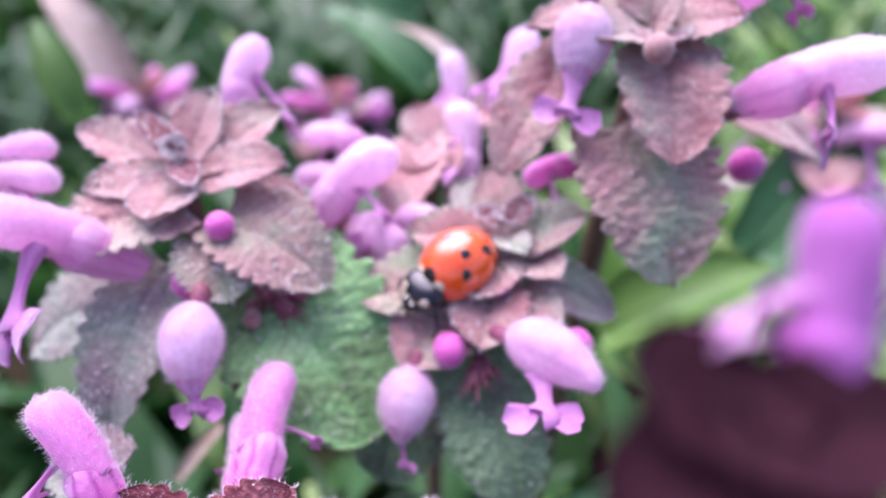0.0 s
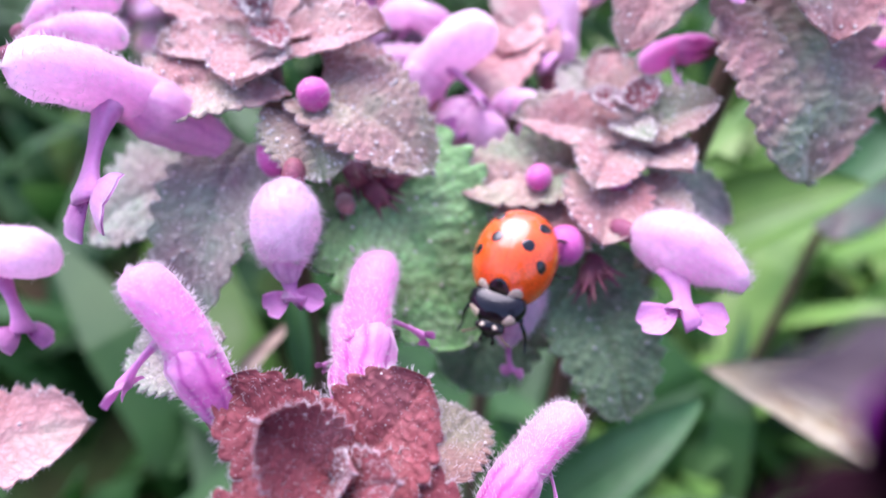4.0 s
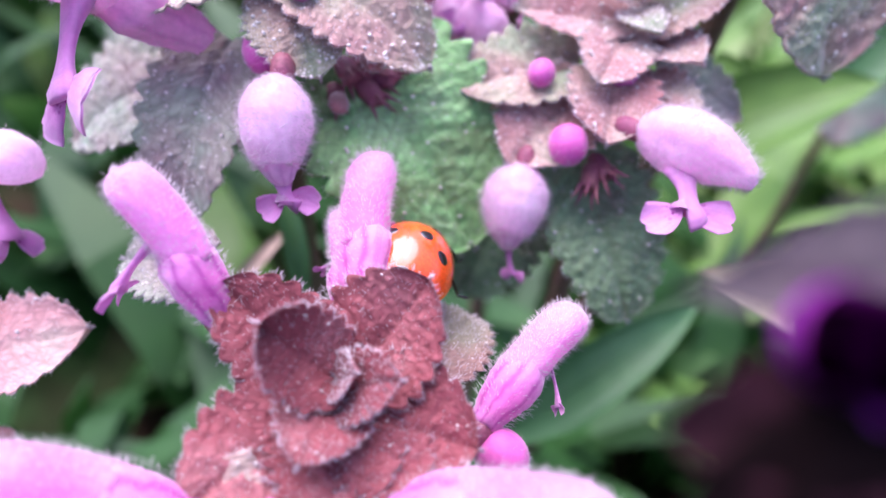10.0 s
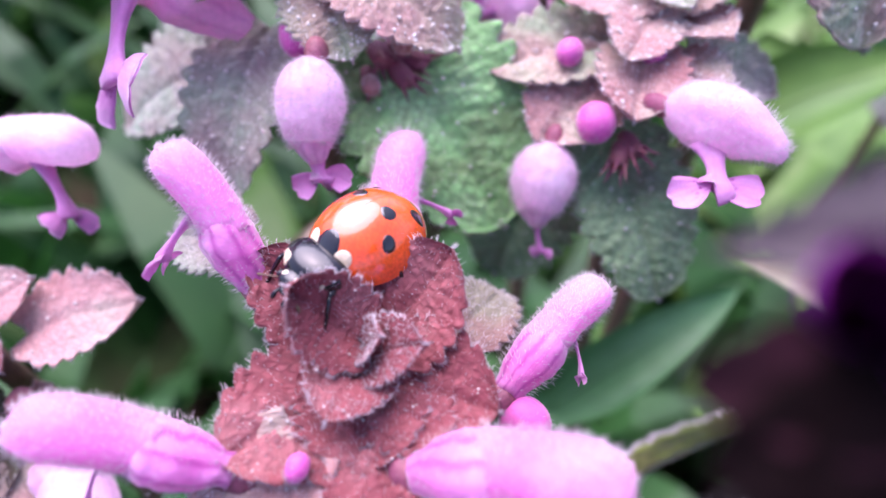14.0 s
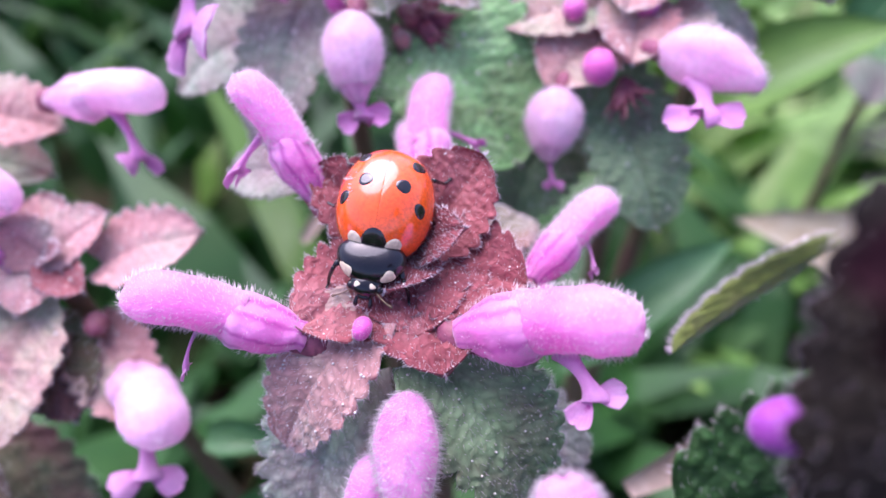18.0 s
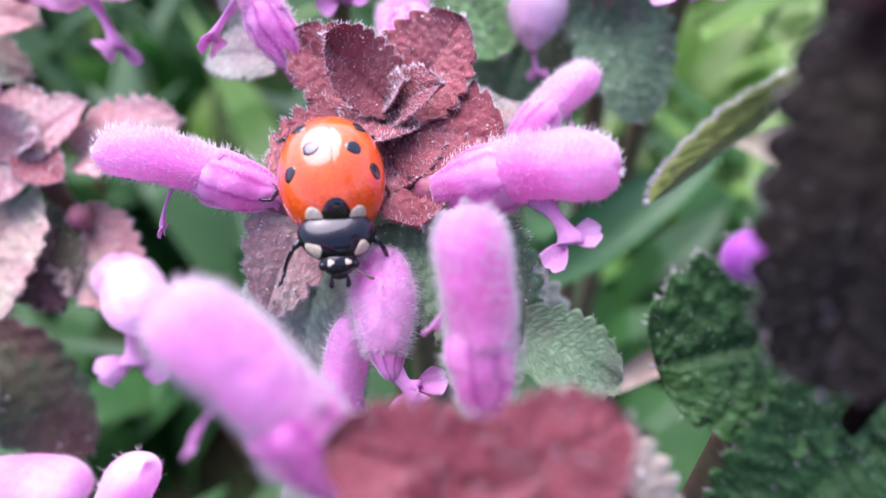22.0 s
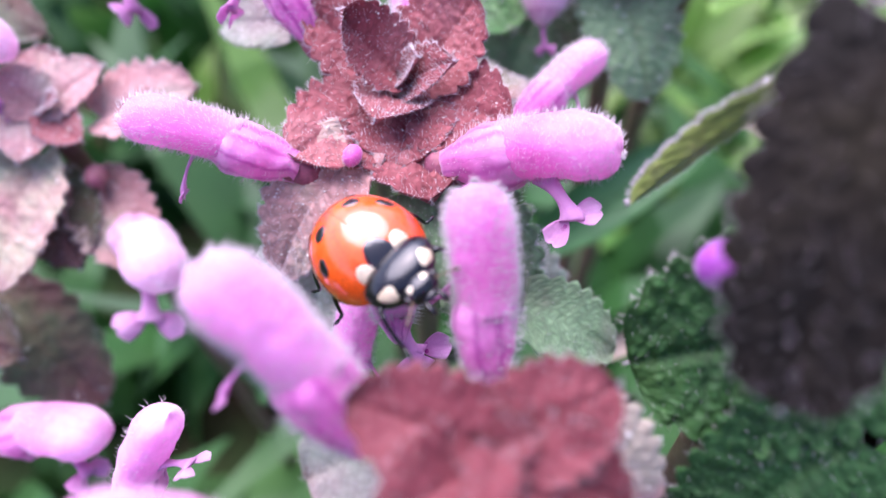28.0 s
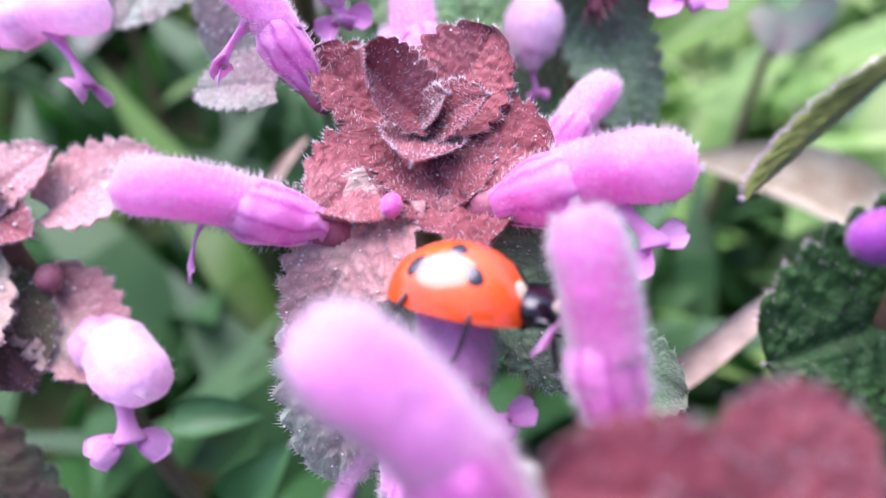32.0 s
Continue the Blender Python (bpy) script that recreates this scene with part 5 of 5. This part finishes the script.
def ladybird():
    random.seed(40)
    lb = thing("ladybird", (0, 0, 0), "seven-spot ladybird, glossy orange-red with black spots, walking", "beetle")
    for side in (-1, 1):
        verts, faces = [], []
        nu, nv = 26, 30
        for i in range(nu):
            r = i / (nu - 1)
            for j in range(nv):
                g = math.pi * (j / (nv - 1) - 0.5)
                cx, sy = max(0.0, math.cos(g)) ** (2 / 2.1), math.copysign(abs(math.sin(g)) ** (2 / 2.15), math.sin(g))
                k = math.sin(r * math.pi / 2)
                x, y = side * (0.003 + (EW - 0.003) * cx * k), EL * sy * k
                z = EH * math.cos(r * math.pi / 2) ** 1.04 - 0.015 * math.exp(-(x / 0.05) ** 2)
                if r > 0.93:
                    z -= 0.12 * (r - 0.93) / 0.07
                verts.append((x, y, z))
        f = grid_faces(nu, nv)
        part("wing_case", (verts, [q[::-1] for q in f] if side > 0 else f), SHELL, lb, "glossy orange-red wing case")
    for x, y, rx, ry, tn in ((0, 2.42, 0.66, 0.48, 0), (-1.93, 0.5, 0.26, 0.36, 0.1), (1.93, 0.5, 0.26, 0.36, -0.1), (-0.95, -0.35, 0.38, 0.36, 0), (0.95, -0.35, 0.38, 0.36, 0), (-1.4, -1.85, 0.34, 0.36, 0.4), (1.4, -1.85, 0.34, 0.36, -0.4)):
        part("spot", patch(x, y, rx, ry, tn), SPOT, lb, "round black spot")
    for side in (-1, 1):
        part("pale_mark", patch(side * 0.98, 2.42, 0.46, 0.23, -side * 0.5, 0.015), CREAM, lb, "cream mark beside the shield")
    part("belly", ellipsoid((0, 0, -0.12), (2.3, 2.75, 0.45)), BLACK, lb, "black underside")
    part("pronotum", tapered(ellipsoid(PRO_C, PRO_R, 18, 28, 0.9)), BLACK, lb, "glossy black pronotum")
    for side in (-1, 1):
        part("pronotum_patch", tapered(inlay(PRO_C, PRO_R, (side * 1.25, 0.80, 0.42), 0.42, 0.38, 0.3 * side)), CREAM, lb, "cream corner patch")
    head = part("head", ellipsoid(HEAD_C, HEAD_R, 14, 20, 0.9), BLACK, lb, "black head")
    for side in (-1, 1):
        part("face_spot", inlay(HEAD_C, HEAD_R, (side * 0.34, 0.18, 0.42), 0.15, 0.17, 0), CREAM, head)
        part("eye", ellipsoid((side * 0.72, 4.92 + BACK, 0.42), (0.2, 0.24, 0.24), 8, 12), BLACK, head)
        part("palp", sweep(bezier([(side * 0.28, 5.2 + BACK, 0.15), (side * 0.42, 5.6 + BACK, 0.05), (side * 0.36, 5.8 + BACK, -0.3)], 7), [0.07, 0.07, 0.08, 0.1, 0.13, 0.12, 0.02], (1, 0, 0), 1, 8), BLACK, head)
        part("antenna", sweep(bezier([(side * 0.6, 5.1 + BACK, 0.45), (side * 1.15, 5.6 + BACK, 0.55), (side * 1.55, 5.65 + BACK, 0.3)], 10), [0.04] * 6 + [0.05, 0.07, 0.08, 0.02], (0, 0, 1), 1, 6), STEM, head, "short brown club antenna")
    part("jaw", ellipsoid((0, 5.25 + BACK, 0.15), (0.42, 0.28, 0.2), 8, 12), BLACK, head)
    legs = []
    for side in (-1, 1):
        for k, (y0, y1, y2, reach) in enumerate(((2.6, 3.7, 4.3, 2.3), (0.5, 0.5, 0.3, 2.85), (-1.3, -1.9, -2.5, 2.55))):
            knee = np.array([side * reach * 0.82, y1, 0.35])
            foot = np.array([side * reach, y2, -1.15])
            hip = np.array([side * 1.1, y0, -0.2])
            leg = part("leg", sweep(bezier([hip, (hip + knee) / 2 + (0, 0, 0.35), knee], 9), [0.2, 0.22, 0.23, 0.23, 0.22, 0.2, 0.18, 0.15, 0.1], (0, 0, 1), 1, 9), BLACK, lb, "black jointed leg")
            part("shin", sweep(bezier([knee, knee * 0.45 + foot * 0.55 + (side * 0.12, 0, 0), foot], 8), [0.1, 0.12, 0.12, 0.11, 0.1, 0.1, 0.09, 0.08], (0, 1, 0), 1, 8), BLACK, leg)
            tarsus = foot + unit((side * 0.6, y2 - y0, -0.25)) * 0.75
            part("foot", sweep(bezier([foot, (foot + tarsus) / 2 + (0, 0, -0.1), tarsus], 6), [0.06, 0.1, 0.06, 0.1, 0.07, 0.02], (0, 1, 0), 1, 7), BLACK, leg)
            legs.append((leg, hip, side, k))
    return lb, legs


ground()
turf()
meadow()
surroundings()
plant_a()
plant_b()
plant_c()
plant_middle()
plant_d()
BRUSHED = plant_e()
plant_left()
SIDE, NEAR, SHADE = plant_side(), plant_near(), plant_shade()
nettle((-75, 150, 0), (-70, 145, 95), "distant dead-nettle with pink flowers", 21, 1.2, fine=0.45, hairs=0)
nettle((-20, 130, 0), (-22, 128, 100), "distant dead-nettle with pink flowers", 22, 1.1, fine=0.45, hairs=0)
nettle((62, 95, 0), (60, 92, 112), "distant dead-nettle with pink flowers", 23, 1.2, fine=0.45, hairs=0)
coats()
LADYBIRD, LEGS = ladybird()


def motions():
    walk(LADYBIRD, [(t, Matrix.LocRotScale(Vector(p) * MM, Matrix((r, f, u)).transposed().to_quaternion(), None)) for t, p, r, f, u in (
        (0.0, (1.08, 37.48, 121.40), (-0.6409, 0.7314, 0.2330), (-0.7456, -0.5209, -0.4157), (-0.1827, -0.4401, 0.8791)),
        (1.0, (0.29, 34.69, 121.68), (-0.9056, 0.4105, 0.1069), (-0.3771, -0.6636, -0.6462), (-0.1943, -0.6254, 0.7557)),
        (2.0, (-0.54, 35.05, 120.03), (-0.8531, 0.4963, 0.1610), (-0.4886, -0.6515, -0.5804), (-0.1832, -0.5738, 0.7982)),
        (2.5, (-0.94, 34.66, 119.13), (-0.8536, 0.5093, 0.1095), (-0.4949, -0.7271, -0.4757), (-0.1627, -0.4603, 0.8727)),
        (4.5, (-3.05, 30.27, 117.27), (-0.9222, 0.3855, -0.0298), (-0.3003, -0.7625, -0.5730), (-0.2436, -0.5195, 0.8190)),
        (5.0, (-3.11, 29.80, 117.04), (-0.7334, 0.6741, 0.0878), (-0.6393, -0.6401, -0.4261), (-0.2311, -0.3686, 0.9004)),
        (6.0, (-4.84, 29.20, 115.49), (-0.6637, 0.7328, 0.1502), (-0.7436, -0.6246, -0.2386), (-0.0810, -0.2701, 0.9594)),
        (7.0, (-5.39, 28.22, 115.07), (-0.5363, 0.8311, 0.1471), (-0.8438, -0.5240, -0.1156), (-0.0190, -0.1861, 0.9823)),
        (8.0, (-6.55, 25.98, 116.74), (-0.7342, 0.6648, 0.1382), (-0.6784, -0.7265, -0.1092), (0.0278, -0.1739, 0.9844)),
        (9.0, (-8.55, 25.25, 115.55), (-0.9996, 0.0118, 0.0259), (-0.0153, -0.9896, -0.1427), (0.0240, -0.1430, 0.9894)),
        (10.0, (-8.93, 24.85, 114.69), (-0.9935, 0.1134, 0.0090), (-0.1111, -0.9841, 0.1385), (0.0246, 0.1366, 0.9903)),
        (11.0, (-8.25, 24.15, 115.50), (-0.9650, 0.2050, -0.1633), (-0.2622, -0.7439, 0.6147), (0.0045, 0.6361, 0.7716)),
        (12.0, (-8.05, 23.30, 116.25), (-0.9956, 0.0704, -0.0624), (-0.0939, -0.7782, 0.6209), (-0.0048, 0.6241, 0.7813)),
        (13.0, (-9.80, 21.30, 118.11), (-0.8342, -0.2054, -0.5117), (-0.1025, -0.8541, 0.5099), (-0.5419, 0.4778, 0.6914)),
        (14.0, (-11.86, 21.38, 118.55), (-0.7590, 0.6495, 0.0458), (-0.6413, -0.7579, 0.1200), (0.1126, 0.0617, 0.9917)),
        (14.5, (-11.90, 18.87, 119.09), (-0.9067, 0.4138, 0.0812), (-0.4078, -0.9095, 0.0804), (0.1071, 0.0398, 0.9935)),
        (16.5, (-11.39, 18.66, 119.29), (-0.9908, -0.1244, 0.0535), (0.1225, -0.9918, -0.0370), (0.0576, -0.0301, 0.9979)),
        (17.0, (-11.52, 17.96, 118.84), (-0.9947, -0.0947, 0.0400), (0.0850, -0.9763, -0.1992), (0.0579, -0.1948, 0.9791)),
        (18.0, (-12.82, 16.93, 118.76), (-0.9801, 0.1282, 0.1518), (-0.1820, -0.8855, -0.4274), (0.0796, -0.4465, 0.8912)),
        (19.0, (-14.31, 15.90, 117.69), (-0.8078, 0.5391, 0.2383), (-0.5878, -0.7063, -0.3945), (-0.0443, -0.4588, 0.8875)),
        (20.0, (-14.22, 13.25, 117.64), (-0.9879, 0.0409, 0.1494), (-0.1226, -0.7956, -0.5932), (0.0946, -0.6044, 0.7910)),
        (21.0, (-14.04, 12.35, 117.15), (-0.9781, -0.1138, 0.1745), (-0.0143, -0.7989, -0.6012), (0.2078, -0.5905, 0.7798)),
        (22.0, (-13.90, 10.84, 116.55), (-0.9647, -0.2106, 0.1584), (0.1360, -0.9127, -0.3853), (0.2257, -0.3502, 0.9091)),
        (23.0, (-13.08, 8.94, 115.30), (-0.9162, -0.3757, 0.1392), (0.3907, -0.9148, 0.1022), (0.0889, 0.1480, 0.9849)),
        (24.0, (-12.48, 7.49, 115.32), (-0.8478, -0.5138, 0.1313), (0.5292, -0.8029, 0.2745), (-0.0357, 0.3022, 0.9526)),
        (25.0, (-11.81, 5.61, 114.87), (-0.6676, -0.7435, 0.0397), (0.7139, -0.6543, -0.2497), (0.2116, -0.1384, 0.9675)),
        (25.5, (-11.86, 5.30, 114.50), (-0.5661, -0.8235, 0.0371), (0.7721, -0.5454, -0.3262), (0.2888, -0.1560, 0.9446)),
        (27.5, (-11.82, 4.96, 115.01), (-0.5260, -0.8505, 0.0094), (0.8504, -0.5261, -0.0121), (0.0152, 0.0016, 0.9999)),
        (28.0, (-12.10, 4.89, 115.98), (-0.6327, -0.7139, -0.3000), (0.6291, -0.6998, 0.3387), (-0.4517, 0.0254, 0.8918)),
        (29.0, (-11.62, 5.63, 114.48), (-0.2837, -0.9527, 0.1093), (0.9391, -0.2530, 0.2327), (-0.1940, 0.1687, 0.9664)),
        (30.0, (-12.21, 5.62, 114.47), (-0.2350, -0.9431, 0.2352), (0.9718, -0.2236, 0.0744), (-0.0176, 0.2461, 0.9691)),
        (31.0, (-11.75, 7.18, 113.19), (-0.0831, -0.9128, 0.3998), (0.9958, -0.0918, -0.0026), (0.0391, 0.3979, 0.9166)),
        (31.5, (-11.43, 7.37, 113.46), (-0.1249, -0.8231, 0.5540), (0.9894, -0.1449, 0.0077), (0.0740, 0.5491, 0.8325)),
        (32.0, (-11.35, 6.49, 114.37), (-0.2188, -0.7886, 0.5747), (0.9414, -0.3255, -0.0882), (0.2567, 0.5217, 0.8136)),
    )])
    side_home, near_home = SIDE.location.copy(), NEAR.location.copy()
    walk(SIDE, [(t, Matrix.Translation(side_home + Vector(d) * MM)) for t, d in (
        (0.0, (24.49, 3.33, -0.76)),
        (2.5, (18.42, 5.24, -0.74)),
        (4.5, (13.00, 6.89, -1.62)),
        (6.0, (14.50, 9.47, -1.30)),
        (9.0, (11.00, 5.78, -1.78)),
        (10.5, (4.60, 6.68, -2.87)),
        (13.0, (0.60, 4.42, -2.30)),
        (14.5, (-1.64, 3.07, -1.33)),
        (16.5, (0.82, 2.59, 0.52)),
        (17.0, (0.65, 1.92, 0.45)),
        (17.5, (1.31, 2.09, 0.35)),
        (18.0, (0.80, 1.04, 1.37)),
        (18.5, (0.63, 1.42, 0.37)),
        (19.0, (0.66, 1.73, 0.05)),
        (19.5, (1.05, 1.90, -0.18)),
        (20.0, (0.48, 0.95, 0.27)),
        (20.5, (0.90, 1.52, 0.18)),
        (21.0, (1.15, 1.52, 0.53)),
        (21.5, (1.62, 0.93, 0.70)),
        (22.0, (0.99, 0.39, 0.65)),
        (22.5, (0.22, 0.14, 0.20)),
        (23.0, (0.00, 0.00, 0.00)),
        (23.5, (0.18, -0.04, 0.25)),
        (24.0, (0.26, 0.03, 0.21)),
        (24.5, (0.39, -0.10, 0.53)),
        (25.0, (0.53, -0.55, 0.92)),
        (25.5, (0.95, -0.52, 0.89)),
        (27.5, (0.26, -1.39, 1.75)),
        (28.0, (-0.13, -1.29, 1.33)),
        (28.5, (-0.17, -1.47, 1.65)),
        (29.0, (0.05, -1.03, 1.18)),
        (29.5, (-0.08, -1.32, 1.68)),
        (30.0, (-0.30, -1.55, 1.97)),
        (30.5, (-0.33, -1.77, 2.17)),
        (31.0, (0.19, -0.78, 1.32)),
        (31.5, (0.88, 0.18, 0.41)),
        (32.0, (1.49, 0.93, -0.10)),
    )])
    walk(NEAR, [(t, Matrix.Translation(near_home + Vector(d) * MM)) for t, d in (
        (0.0, (0.00, 0.00, 0.00)),
        (0.5, (-0.47, -0.33, -0.56)),
        (1.0, (-1.68, -1.32, -0.05)),
        (1.5, (-0.82, -1.13, -0.76)),
        (2.0, (-0.32, -0.05, -0.61)),
        (2.5, (-1.28, 1.97, -0.82)),
        (4.5, (5.51, -5.53, -13.86)),
        (6.0, (14.69, -5.72, -16.03)),
        (13.0, (10.27, -9.44, -16.92)),
        (20.0, (6.87, -19.52, -21.05)),
        (26.0, (9.66, -24.68, -21.64)),
        (32.0, (2.47, -22.83, -23.79)),
    )])
    shade_home = SHADE.location.copy()
    walk(SHADE, [(t, Matrix.Translation(shade_home + Vector(d) * MM)) for t, d in (
        (0.0, (13.65, -4.23, 1.51)),
        (2.5, (6.82, -1.14, 2.76)),
        (3.5, (2.86, 0.05, 2.05)),
        (4.5, (-0.70, 0.95, 0.74)),
        (5.0, (0.92, 1.09, 1.52)),
        (6.0, (4.67, 3.75, 0.68)),
        (7.0, (4.39, 3.94, -0.21)),
        (8.0, (2.51, 1.07, 0.77)),
        (9.0, (0.12, 0.54, 0.39)),
        (10.0, (-0.71, 0.95, -0.10)),
        (11.0, (-0.58, 1.52, -0.30)),
        (12.0, (0.01, 1.06, 0.12)),
        (13.0, (0.00, 0.00, 0.00)),
        (14.0, (-0.04, 0.14, 0.10)),
        (14.5, (-2.52, -1.24, 1.50)),
        (16.5, (0.22, -3.67, 1.53)),
        (17.0, (-0.22, -4.56, 1.43)),
        (18.0, (0.86, -6.32, 1.44)),
        (18.5, (0.08, -6.22, 0.21)),
        (20.0, (-0.33, -7.44, -0.63)),
        (21.0, (1.66, -7.05, -0.83)),
        (22.5, (2.16, -6.41, 0.41)),
        (26.0, (4.76, -7.87, 0.58)),
        (32.0, (1.36, -5.80, 0.49)),
    )])
    brushed_home = BRUSHED.location.copy()
    walk(BRUSHED, [(t, Matrix.Translation(brushed_home + Vector(d) * MM)) for t, d in (
        (0.0, (2.42, -2.75, -1.68)),
        (18.5, (2.42, -2.75, -1.68)),
        (19.0, (3.10, -2.53, -2.04)),
        (20.0, (3.38, -2.95, -1.54)),
        (20.5, (3.73, -2.48, -1.52)),
        (21.0, (3.98, -2.72, -1.42)),
        (21.3, (3.90, -2.70, -1.40)),
        (21.5, (0.00, 0.00, 0.00)),
        (21.7, (0.00, 0.00, 0.00)),
        (32.0, (0.00, 0.00, 0.00)),
    )])
    # the six legs step in two alternating tripods while the beetle walks
    for leg, hip, side, k in LEGS:
        rows = []
        for i in range(65):
            t = 0.5 * i
            swing = 9.0 * math.sin(2 * math.pi * 0.8 * t + (0 if (k + (side > 0)) % 2 else math.pi))
            h = Vector(hip) * MM
            rows.append((t, Matrix.Translation(h) @ pose(0, 0, 0, 0, 0, swing) @ Matrix.Translation(-h)))
        walk(leg, rows)


motions()
